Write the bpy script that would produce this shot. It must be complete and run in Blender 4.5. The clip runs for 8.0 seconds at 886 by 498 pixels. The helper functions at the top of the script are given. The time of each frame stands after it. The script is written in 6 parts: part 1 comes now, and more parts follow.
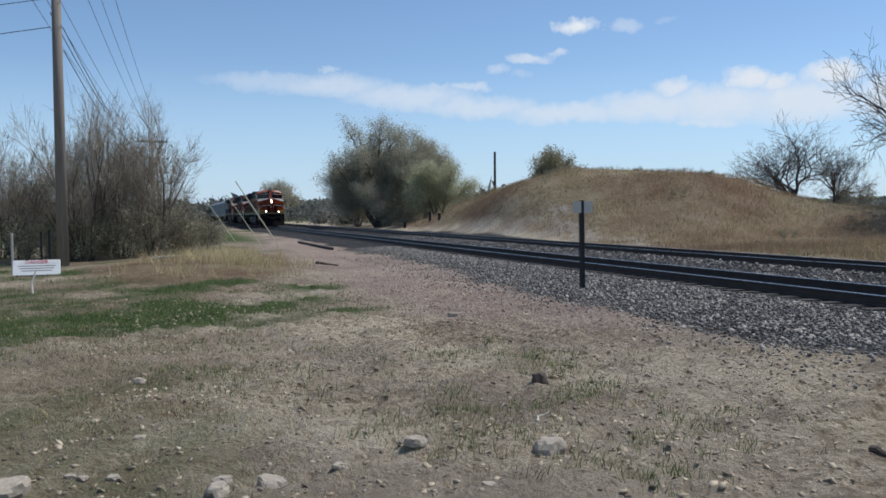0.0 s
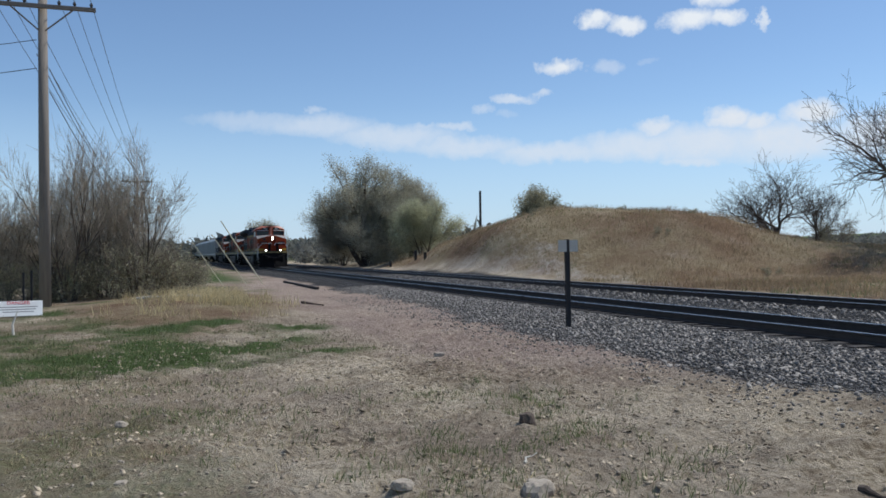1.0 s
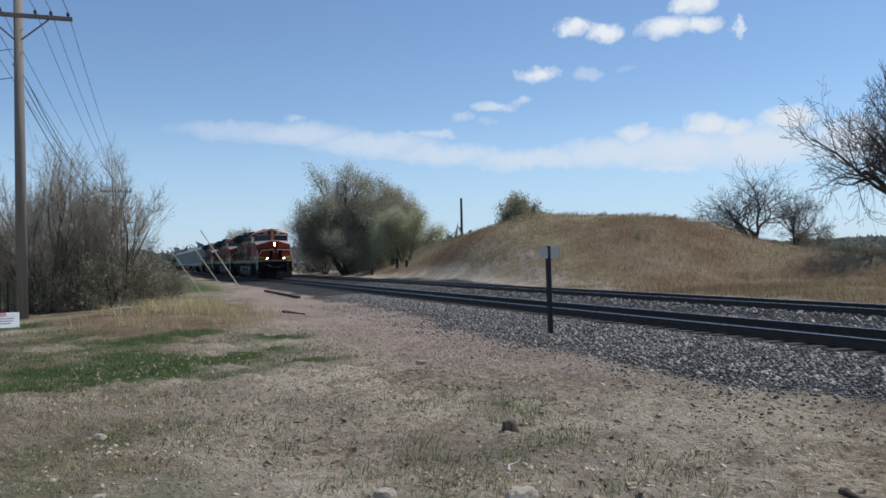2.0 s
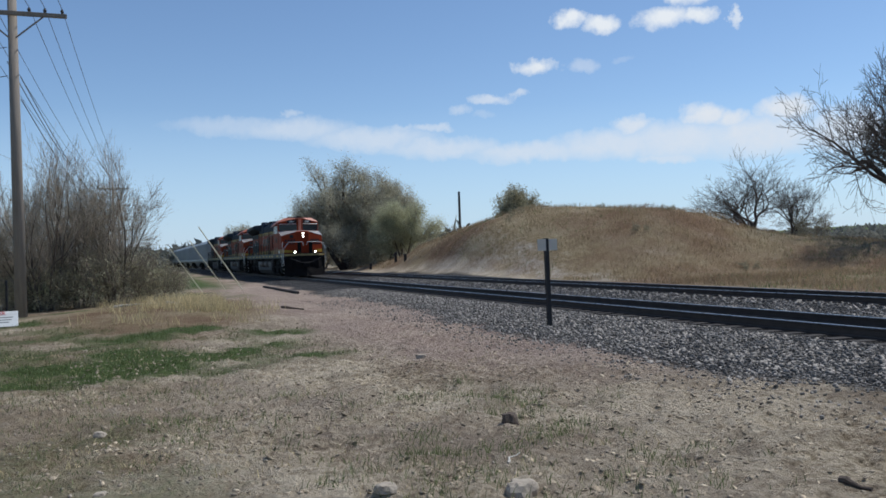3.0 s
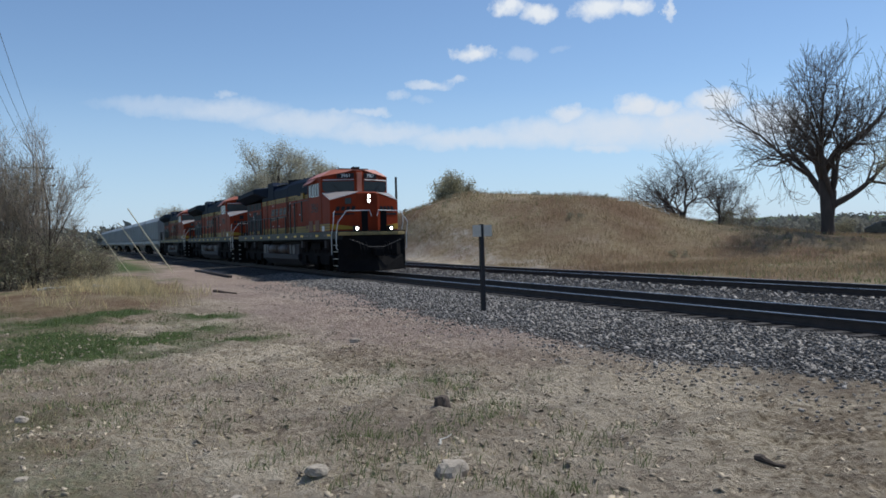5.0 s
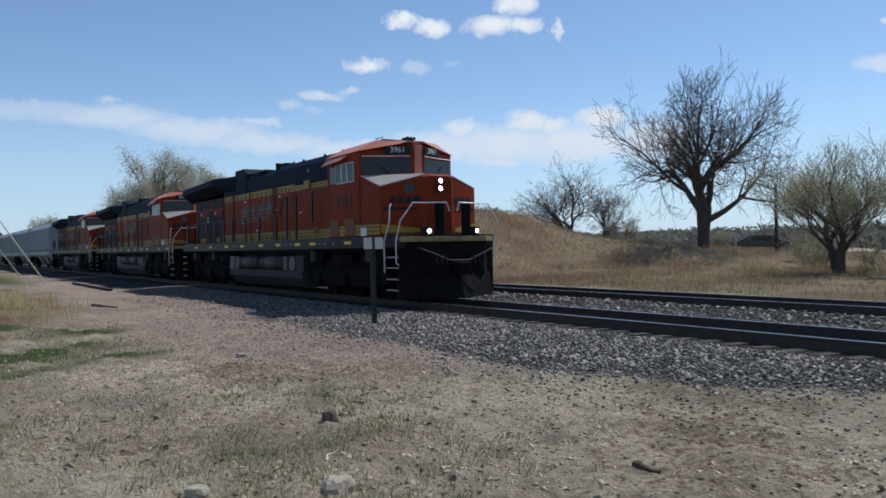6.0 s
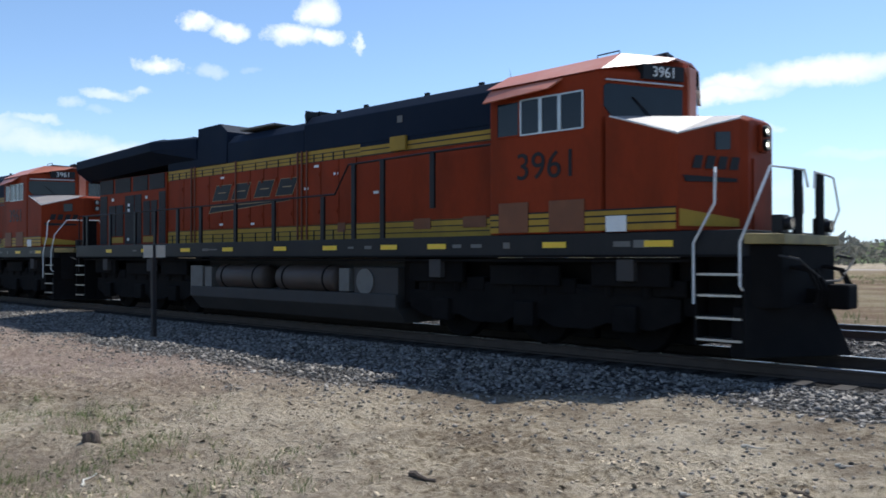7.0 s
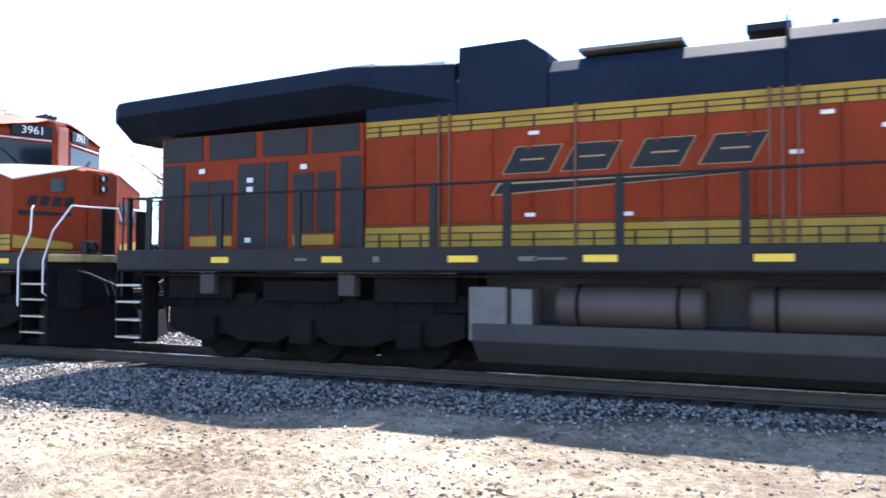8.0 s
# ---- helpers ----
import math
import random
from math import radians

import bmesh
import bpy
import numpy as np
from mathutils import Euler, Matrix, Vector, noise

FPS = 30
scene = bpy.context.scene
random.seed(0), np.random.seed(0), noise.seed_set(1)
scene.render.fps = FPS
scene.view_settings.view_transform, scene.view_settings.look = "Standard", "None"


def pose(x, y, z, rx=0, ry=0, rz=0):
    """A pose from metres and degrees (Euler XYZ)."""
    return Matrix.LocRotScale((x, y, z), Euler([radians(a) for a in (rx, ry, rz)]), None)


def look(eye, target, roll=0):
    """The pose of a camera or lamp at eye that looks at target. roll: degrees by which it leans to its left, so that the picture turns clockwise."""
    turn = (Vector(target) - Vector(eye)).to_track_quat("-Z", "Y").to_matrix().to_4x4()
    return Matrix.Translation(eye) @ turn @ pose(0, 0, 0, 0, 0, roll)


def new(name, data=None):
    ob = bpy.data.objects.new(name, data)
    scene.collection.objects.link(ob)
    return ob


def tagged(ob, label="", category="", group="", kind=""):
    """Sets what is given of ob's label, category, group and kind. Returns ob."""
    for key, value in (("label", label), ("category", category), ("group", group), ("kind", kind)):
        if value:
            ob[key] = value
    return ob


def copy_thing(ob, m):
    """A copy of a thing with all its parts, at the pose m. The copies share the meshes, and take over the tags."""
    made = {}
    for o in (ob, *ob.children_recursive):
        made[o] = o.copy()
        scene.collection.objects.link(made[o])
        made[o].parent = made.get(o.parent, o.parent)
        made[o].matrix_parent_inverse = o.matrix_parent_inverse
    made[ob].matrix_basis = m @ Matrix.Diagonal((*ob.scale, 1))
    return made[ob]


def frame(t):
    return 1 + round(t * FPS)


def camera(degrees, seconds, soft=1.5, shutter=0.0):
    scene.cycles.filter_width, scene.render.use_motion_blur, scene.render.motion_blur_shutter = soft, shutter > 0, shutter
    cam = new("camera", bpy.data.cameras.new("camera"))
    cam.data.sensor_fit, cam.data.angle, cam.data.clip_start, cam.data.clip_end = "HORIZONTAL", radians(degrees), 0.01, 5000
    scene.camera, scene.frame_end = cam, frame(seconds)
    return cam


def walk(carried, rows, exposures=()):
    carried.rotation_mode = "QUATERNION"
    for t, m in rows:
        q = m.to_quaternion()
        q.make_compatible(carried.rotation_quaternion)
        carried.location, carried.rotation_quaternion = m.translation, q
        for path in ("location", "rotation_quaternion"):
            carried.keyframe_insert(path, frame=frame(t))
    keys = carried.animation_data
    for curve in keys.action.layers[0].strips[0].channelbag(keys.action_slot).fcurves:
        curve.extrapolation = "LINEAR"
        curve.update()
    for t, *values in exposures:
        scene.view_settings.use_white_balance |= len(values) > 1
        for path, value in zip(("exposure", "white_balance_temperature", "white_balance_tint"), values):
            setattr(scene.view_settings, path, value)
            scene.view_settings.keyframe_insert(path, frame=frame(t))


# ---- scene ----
EYE = 1.75          # camera height over the trackside dirt
RAIL = 0.306        # top of rail
CY1, CY2 = 12.15, 18.15   # track centre lines
cam = camera(56.52, 8.0, 1.65, 0.12)
VIEW = [  # seconds, yaw, pitch, roll, and the small sway of the eye in x, y, z
    (0.0, 71.62, -2.46, 0.47, 0.0, 0.0, 0.0), (0.5, 71.67, -0.64, 1.20, 0.017, -0.008, 0.006), (1.0, 70.63, 0.22, 0.67, -0.006, -0.002, 0.012),
    (1.5, 68.82, 1.13, 0.56, -0.010, -0.005, 0.013), (1.7, 69.05, 0.95, 0.8, -0.012, 0.0, 0.013), (2.4, 69.45, 0.5, 1.45, -0.018, 0.008, 0.012),
    (3.0, 69.25, 0.28, 1.86, -0.023, 0.015, 0.011), (3.5, 68.67, 0.21, 1.21, -0.027, 0.010, 0.006), (4.0, 66.93, -0.38, 1.23, -0.017, 0.023, 0.003),
    (4.2, 66.90, -0.56, 1.19, -0.020, 0.024, -0.003), (5.3, 62.84, -0.95, 1.10, 0.034, 0.020, -0.007), (5.5, 61.16, -0.98, 0.97, 0.040, 0.029, -0.003),
    (6.0, 57.41, -0.13, 1.03, 0.040, 0.060, 0.004), (6.5, 52.44, 0.17, 0.98, 0.039, 0.107, 0.002), (7.0, 43.40, 0.60, 0.05, 0.048, 0.225, -0.018),
    (7.5, 32.92, 1.79, -0.66, 0.150, 0.290, -0.034), (7.7, 29.43, 1.51, -0.57, 0.171, 0.297, -0.034), (8.0, 25.11, 1.83, -0.30, 0.201, 0.310, -0.050)]
walk(cam, [(t, pose(dx, dy, EYE + dz, 90 + p, r, y)) for t, y, p, r, dx, dy, dz in VIEW],
     exposures=[(0.0, -0.13, 6000, 8), (5.0, -0.17, 6000, 8), (6.5, -0.06, 6000, 8), (7.0, 0.33, 6050, 8), (7.3, 1.0, 6100, 11), (7.7, 1.8, 6200, 16), (8.0, 2.08, 6100, 14)])

# ---------------- sky and sun ----------------
SUN_DIR = Vector((-0.07, 0.62, 1.0)).normalized()
sun = new("sun", bpy.data.lights.new("sun", "SUN"))
sun.data.energy, sun.data.angle, sun.data.color = 4.0, radians(0.55), (1.0, 0.95, 0.87)
sun.matrix_world = look(SUN_DIR * 50, (0, 0, 0))
world = bpy.data.worlds.new("sky")
scene.world = world
world.use_nodes = True


class Nodes:
    """Short hand for building node trees."""

    def __init__(self, tree):
        self.t = tree
        tree.nodes.clear()

    def n(self, kind, ins=None):
        nd = self.t.nodes.new(kind)
        for k, v in (ins or {}).items():
            self.put(nd.inputs[k], v)
        return nd

    def put(self, socket, v):
        if isinstance(v, bpy.types.NodeSocket):
            self.t.links.new(v, socket)
        elif isinstance(v, bpy.types.Node):
            self.t.links.new(v.outputs[0], socket)
        else:
            socket.default_value = v

    def m(self, op, a, b=0.0, c=None, clamp=False):
        nd = self.n("ShaderNodeMath")
        nd.operation, nd.use_clamp = op, clamp
        self.put(nd.inputs[0], a)
        self.put(nd.inputs[1], b)
        if c is not None:
            self.put(nd.inputs[2], c)
        return nd.outputs[0]

    def noise(self, vec, scale, detail=4.0, rough=0.55):
        nd = self.n("ShaderNodeTexNoise")
        if vec is not None:
            self.put(nd.inputs["Vector"], vec)
        nd.inputs["Scale"].default_value, nd.inputs["Detail"].default_value = scale, detail
        nd.inputs["Roughness"].default_value = rough
        return nd.outputs["Fac"]

    def ramp(self, fac, stops):
        nd = self.n("ShaderNodeValToRGB")
        self.put(nd.inputs[0], fac)
        el = nd.color_ramp.elements
        while len(el) < len(stops):
            el.new(0.5)
        for e, (p, c) in zip(el, stops):
            e.position, e.color = p, (*c, 1) if len(c) == 3 else c
        return nd.outputs[0]

    def mix(self, fac, a, b, blend="MIX"):
        nd = self.n("ShaderNodeMix")
        nd.data_type, nd.blend_type = "RGBA", blend
        self.put(nd.inputs[0], fac)
        for s, v in ((nd.inputs[6], a), (nd.inputs[7], b)):
            self.put(s, (*v, 1) if isinstance(v, tuple) and len(v) == 3 else v)
        return nd.outputs[2]


def build_sky():
    g = Nodes(world.node_tree)
    sky = g.n("ShaderNodeTexSky")
    sky.sky_type, sky.sun_disc, sky.altitude = "NISHITA", False, 1200
    sky.sun_elevation, sky.sun_rotation = math.asin(SUN_DIR.z), math.atan2(SUN_DIR.x, SUN_DIR.y)
    sky.air_density, sky.dust_density, sky.ozone_density = 1.0, 0.4, 1.9
    tc = g.n("ShaderNodeTexCoord")
    sep = g.n("ShaderNodeSeparateXYZ", ins={0: tc.outputs["Generated"]})
    x, y, z = sep.outputs
    az = g.m("MULTIPLY", g.m("ARCTAN2", g.m("MULTIPLY", x, -1.0), y), 180 / math.pi)
    el = g.m("MULTIPLY", g.m("ARCSINE", z), 180 / math.pi)
    warp = g.n("ShaderNodeTexNoise", ins={"Vector": tc.outputs["Generated"], "Scale": 32.0, "Detail": 8.0, "Roughness": 0.62})
    wc = g.n("ShaderNodeSeparateColor", ins={0: warp.outputs["Color"]})
    azw = g.m("ADD", az, g.m("MULTIPLY", g.m("SUBTRACT", wc.outputs[0], 0.5), 3.4))
    elw = g.m("ADD", el, g.m("MULTIPLY", g.m("SUBTRACT", wc.outputs[1], 0.5), 1.6))
    total = None
    # azimuth, elevation, half width, half height, density of each cloud
    for a, e, w, h, d in CLOUDS:
        da = g.m("DIVIDE", g.m("SUBTRACT", azw, a), w)
        de = g.m("DIVIDE", g.m("SUBTRACT", elw, e), h)
        r2 = g.m("ADD", g.m("MULTIPLY", da, da), g.m("MULTIPLY", de, de))
        k = g.m("MULTIPLY", g.m("SUBTRACT", 1.1, r2, clamp=True), d)
        total = k if total is None else g.m("MAXIMUM", total, k)
    fine = g.noise(tc.outputs["Generated"], 60.0, 6.0, 0.6)
    dens = g.m("MULTIPLY", g.m("POWER", total, 1.0), g.m("ADD", g.m("MULTIPLY", fine, 0.5), 0.75), clamp=True)
    clear = g.n("ShaderNodeBackground", ins={0: sky.outputs[0], 1: SKY})
    haze = g.n("ShaderNodeBackground", ins={0: (0.52, 0.68, 0.88, 1), 1: 1.0})
    low = g.ramp(g.m("DIVIDE", el, 10.0), [(0.0, (0.75, 0.75, 0.75)), (1.0, (0, 0, 0))])
    bg = g.n("ShaderNodeMixShader", ins={0: low, 1: clear.outputs[0], 2: haze.outputs[0]})
    cl = g.n("ShaderNodeBackground", ins={0: g.ramp(g.m("DIVIDE", el, 20.0), [(0.2, (0.86, 0.87, 0.90)), (0.8, (0.98, 0.98, 0.98))]), 1: 0.95})
    mx = g.n("ShaderNodeMixShader", ins={0: dens, 1: bg.outputs[0], 2: cl.outputs[0]})
    out = g.n("ShaderNodeOutputWorld")
    g.put(out.inputs[0], mx.outputs[0])


SKY = 0.128
CLOUDS = [
    (83.0, 8.9, 5.0, 0.7, 0.35), (79.0, 8.7, 4.5, 0.9, 0.55), (74.0, 8.0, 5.0, 0.9, 0.6), (69.0, 7.3, 5.0, 0.8, 0.6), (63.0, 6.8, 5.5, 0.8, 0.65),
    (57.5, 7.0, 5.0, 1.2, 0.7), (53.0, 7.0, 5.0, 1.4, 0.75), (48.0, 6.9, 5.0, 1.5, 0.8), (56.0, 8.2, 1.8, 0.6, 0.8), (51.4, 8.6, 1.7, 0.9, 0.95), (49.6, 8.1, 1.4, 0.8, 0.9), (46.3, 8.5, 2.0, 0.9, 0.95), (43.0, 6.9, 3.0, 1.6, 0.8),
    (53.8, 5.9, 2.2, 0.4, 0.6), (69.5, 8.6, 1.6, 0.3, 0.5), (72.0, 8.6, 1.4, 0.3, 0.4), (79.5, 9.8, 0.8, 0.3, 0.4), (66.0, 9.4, 1.0, 0.3, 0.2),
    (60.0, 15.4, 1.5, 0.6, 1.0), (58.0, 14.9, 1.6, 0.7, 1.0), (53.6, 15.0, 2.0, 0.8, 1.0), (51.6, 14.9, 1.4, 0.6, 1.0), (52.0, 16.5, 1.7, 1.0, 0.95), (49.3, 14.5, 0.4, 0.8, 0.75),
    (62.4, 12.5, 1.6, 0.6, 0.95), (59.4, 12.3, 1.2, 0.45, 0.35), (56.5, 12.6, 0.8, 0.25, 0.15), (65.7, 10.4, 1.5, 0.35, 0.6), (63.7, 10.7, 1.0, 0.3, 0.55),
    (67.7, 9.8, 0.9, 0.35, 0.4), (25.5, 10.7, 5.5, 0.75, 0.95), (24.0, 11.3, 3.0, 0.6, 0.95), (18.5, 11.6, 6.0, 1.0, 1.0), (28.5, 13.2, 0.5, 0.3, 0.6),
    (22.0, 8.3, 1.2, 0.3, 0.4), (16.0, 6.5, 4.0, 0.4, 0.25), (20.0, 4.5, 5.0, 0.6, 0.2)]
build_sky()


# ---------------- materials ----------------
def material(name, base, rough=0.7, metal=0.0, vary=0.25, scale=3.0, grain=40.0, bump=0.25, dirt=None, dirt_amount=0.0, dirt_scale=1.2,
             streak=(1, 1, 1), coat=0.0, island=0.0, emit=0.0, bump_distance=0.01, spec=0.5, glow_through=0.0):
    """A surface: base colour with two sizes of variation, dirt patches and fine relief."""
    mt = bpy.data.materials.new(name)
    mt.use_nodes = True
    g = Nodes(mt.node_tree)
    tc = g.n("ShaderNodeTexCoord")
    mp = g.n("ShaderNodeMapping", ins={0: tc.outputs["Object"], 3: streak})
    big = g.noise(mp.outputs[0], scale, 5.0)
    small = g.noise(mp.outputs[0], grain, 3.0)
    lo = tuple(c * (1 - vary) for c in base)
    hi = tuple(min(1.0, c * (1 + vary)) for c in base)
    col = g.ramp(g.m("ADD", g.m("MULTIPLY", big, 0.65), g.m("MULTIPLY", small, 0.35)), [(0.3, lo), (0.7, hi)])
    if island:
        geo = g.n("ShaderNodeNewGeometry")
        f = g.m("ADD", g.m("MULTIPLY", geo.outputs["Random Per Island"], 2 * island), 1 - island)
        col = g.mix(1.0, col, g.n("ShaderNodeCombineColor", ins={0: f, 1: f, 2: f}).outputs[0], "MULTIPLY")
    if dirt:
        patch = g.ramp(g.noise(mp.outputs[0], dirt_scale, 7.0, 0.65), [(0.45, (0, 0, 0)), (0.72, (1, 1, 1))])
        col = g.mix(g.m("MULTIPLY", patch, dirt_amount), col, dirt)
    bs = g.n("ShaderNodeBsdfPrincipled", ins={"Base Color": col, "Metallic": metal, "Coat Weight": coat, "Specular IOR Level": spec})
    g.put(bs.inputs["Roughness"], g.m("ADD", g.m("MULTIPLY", small, 0.25), rough - 0.12, clamp=True))
    if emit:
        g.put(bs.inputs["Emission Color"], (*base, 1))
        bs.inputs["Emission Strength"].default_value = emit
    if bump:
        bp = g.n("ShaderNodeBump", ins={"Height": g.m("ADD", g.m("MULTIPLY", big, 0.5), small), "Strength": bump, "Distance": bump_distance})
        g.put(bs.inputs["Normal"], bp.outputs[0])
    shader = bs.outputs[0]
    if glow_through:    # thin blades and leaves let the sun through
        tr = g.n("ShaderNodeBsdfTranslucent", {0: col})
        shader = g.n("ShaderNodeMixShader", {0: glow_through, 1: shader, 2: tr.outputs[0]}).outputs[0]
    g.put(g.n("ShaderNodeOutputMaterial").inputs[0], shader)
    return mt


SOOT = (0.035, 0.03, 0.028)
ORANGE = material("orange_paint", (0.248, 0.0395, 0.015), 0.5, vary=0.10, scale=0.7, grain=25, bump=0.06, dirt=(0.09, 0.024, 0.011), dirt_amount=0.55, streak=(1, 1, 0.35), spec=0.05)
YELLOW = material("yellow_paint", (0.40, 0.245, 0.035), 0.45, vary=0.12, scale=1.0, bump=0.06, dirt=(0.16, 0.10, 0.03), dirt_amount=0.45, streak=(1, 1, 0.4), spec=0.15)
MARKS = material("reflective_yellow", (0.85, 0.55, 0.03), 0.35, vary=0.08, bump=0.0)
BLACK = material("black_paint", (0.013, 0.013, 0.016), 0.42, vary=0.3, scale=0.8, bump=0.08, dirt=(0.03, 0.028, 0.027), dirt_amount=0.4, streak=(1, 1, 0.4), spec=0.2)
NAVY = material("hood_black", (0.012, 0.019, 0.036), 0.6, vary=0.2, scale=0.6, bump=0.05, dirt=(0.02, 0.024, 0.03), dirt_amount=0.4, spec=0.06)
GRIME = material("grimy_underframe", (0.010, 0.009, 0.009), 0.85, vary=0.35, scale=2.5, bump=0.4, dirt=(0.022, 0.019, 0.017), dirt_amount=0.4, spec=0.08)
TANK = material("dusty_tank", (0.045, 0.040, 0.038), 0.75, vary=0.25, scale=1.5, bump=0.2, dirt=SOOT, dirt_amount=0.5)
RESERVOIR = material("rusty_reservoir", (0.065, 0.045, 0.036), 0.6, vary=0.2, scale=1.5, bump=0.1, dirt=(0.06, 0.05, 0.04), dirt_amount=0.5)
LIGHTGREY = material("grey_box", (0.15, 0.145, 0.135), 0.6, vary=0.15, bump=0.1, dirt=(0.08, 0.065, 0.055), dirt_amount=0.6, dirt_scale=3.0)
WHITE = material("white_paint", (0.78, 0.78, 0.76), 0.5, vary=0.08, bump=0.05, dirt=(0.4, 0.37, 0.33), dirt_amount=0.4)
CREAM = material("cream_outline", (0.34, 0.22, 0.10), 0.5, vary=0.1, bump=0.0)
STEEL = material("worn_steel", (0.45, 0.44, 0.43), 0.35, 0.9, vary=0.15, bump=0.1)
GLASS = material("dark_glass", (0.010, 0.014, 0.020), 0.10, vary=0.2, bump=0.0, spec=0.35)
SCREEN = material("radiator_screen", (0.014, 0.014, 0.016), 0.7, vary=0.3, grain=120, bump=0.5)
LAMP = material("lit_lamp", (1.0, 0.93, 0.78), 0.3, vary=0.0, bump=0.0, emit=16.0)
HOPPER = material("hopper_grey", (0.42, 0.43, 0.43), 0.6, vary=0.15, scale=0.5, bump=0.1, dirt=(0.20, 0.15, 0.11), dirt_amount=0.6, streak=(1, 1, 0.2))
RAILSIDE = material("rusty_rail", (0.060, 0.042, 0.032), 0.75, vary=0.3, scale=4, bump=0.3)
RAILHEAD = material("polished_railhead", (0.50, 0.49, 0.47), 0.28, 1.0, vary=0.1, bump=0.05, streak=(0.1, 1, 1))
TIE = material("creosote_tie", (0.038, 0.031, 0.027), 0.9, vary=0.4, scale=6, bump=0.6, streak=(4, 0.6, 1))


# ---------------- mesh helpers ----------------
def part(name, bm, mat, parent=None, label="", smooth=False, matrix=None):
    me = bpy.data.meshes.new(name)
    bm.normal_update()
    bm.to_mesh(me)
    bm.free()
    return mesh_object(name, me, mat, parent, label, smooth, matrix)


def mesh_object(name, me, mat, parent=None, label="", smooth=False, matrix=None):
    for mm in (mat if isinstance(mat, (list, tuple)) else [mat]):
        me.materials.append(mm)
    if smooth:
        me.polygons.foreach_set("use_smooth", [True] * len(me.polygons))
    ob = new(name, me)
    if parent is not None:
        ob.parent = parent
    if matrix is not None:
        ob.matrix_basis = matrix
    if label:
        tagged(ob, label)
    return ob


def tri_mesh(name, verts, tris, mat, parent=None, label="", sides=3):
    """A mesh from numpy arrays: verts (n, 3) and faces (m, sides)."""
    me = bpy.data.meshes.new(name)
    nv, nf = len(verts), len(tris)
    me.vertices.add(nv)
    me.vertices.foreach_set("co", np.ascontiguousarray(verts, dtype=np.float32).ravel())
    me.loops.add(nf * sides)
    me.loops.foreach_set("vertex_index", np.ascontiguousarray(tris, dtype=np.int32).ravel())
    me.polygons.add(nf)
    me.polygons.foreach_set("loop_start", np.arange(0, nf * sides, sides, dtype=np.int32))
    me.update(calc_edges=True)
    return mesh_object(name, me, mat, parent, label)


def box(bm, x0, x1, y0, y1, z0, z1, bevel=0.0):
    vs = [bm.verts.new((x, y, z)) for x in (x0, x1) for y in (y0, y1) for z in (z0, z1)]
    fs = [bm.faces.new([vs[i] for i in q]) for q in ((0, 1, 3, 2), (4, 6, 7, 5), (0, 4, 5, 1), (2, 3, 7, 6), (0, 2, 6, 4), (1, 5, 7, 3))]
    if bevel:
        es = list({e for f in fs for e in f.edges})
        bmesh.ops.bevel(bm, geom=es, offset=bevel, segments=2, affect="EDGES", profile=0.6)
    return bm


def boxes(*specs, bevel=0.0):
    bm = bmesh.new()
    for s in specs:
        box(bm, *s, bevel=bevel)
    return bm


def loft(sections, bevel=0.0, closed=True):
    """Rings of equally many points joined to a solid with end caps."""
    bm = bmesh.new()
    rings = [[bm.verts.new(p) for p in s] for s in sections]
    n = len(rings[0])
    for a, b in zip(rings, rings[1:]):
        for i in range(n):
            bm.faces.new((a[i], a[(i + 1) % n], b[(i + 1) % n], b[i]))
    bm.faces.new(rings[0][::-1])
    bm.faces.new(rings[-1])
    bmesh.ops.recalc_face_normals(bm, faces=bm.faces)
    if bevel:
        bmesh.ops.bevel(bm, geom=[e for e in bm.edges if e.calc_face_angle(0) > 0.35], offset=bevel, segments=2, affect="EDGES", profile=0.6)
    return bm


def prism_x(profile, x0, x1, bevel=0.0):
    return loft([[(x0, y, z) for y, z in profile], [(x1, y, z) for y, z in profile]], bevel)


def tube(bm, pts, r, sides=6):
    """A round bar along a line of points."""
    pts = [Vector(p) for p in pts]
    rings = []
    for i, p in enumerate(pts):
        d = (pts[min(i + 1, len(pts) - 1)] - pts[max(i - 1, 0)]).normalized()
        u = d.orthogonal().normalized() if i == 0 else (u - d * u.dot(d)).normalized()
        w = d.cross(u)
        rr = r[i] if isinstance(r, (list, tuple)) else r
        rings.append([bm.verts.new(p + (u * math.cos(a) + w * math.sin(a)) * rr) for a in (2 * math.pi * k / sides for k in range(sides))])
    for a, b in zip(rings, rings[1:]):
        for i in range(sides):
            bm.faces.new((a[i], a[(i + 1) % sides], b[(i + 1) % sides], b[i]))
    bm.faces.new(rings[0][::-1])
    bm.faces.new(rings[-1])
    return bm


def cyl(bm, centre, axis, r, length, sides=20, bevel=0.0):
    c, a = Vector(centre), Vector(axis).normalized()
    if bevel:
        return tube(bm, [c - a * length / 2, c - a * (length / 2 - bevel), c + a * (length / 2 - bevel), c + a * length / 2], [r - bevel, r, r, r - bevel], sides)
    return tube(bm, [c - a * length / 2, c + a * length / 2], r, sides)


def poly_panel(bm, pts, depth):
    """A flat panel with thickness: outline pts, pushed back by the vector depth."""
    a = [bm.verts.new(p) for p in pts]
    b = [bm.verts.new(Vector(p) + Vector(depth)) for p in pts]
    n = len(a)
    bm.faces.new(a)
    bm.faces.new(b[::-1])
    for i in range(n):
        bm.faces.new((a[i], b[i], b[(i + 1) % n], a[(i + 1) % n]))
    bmesh.ops.recalc_face_normals(bm, faces=bm.faces)
    return bm


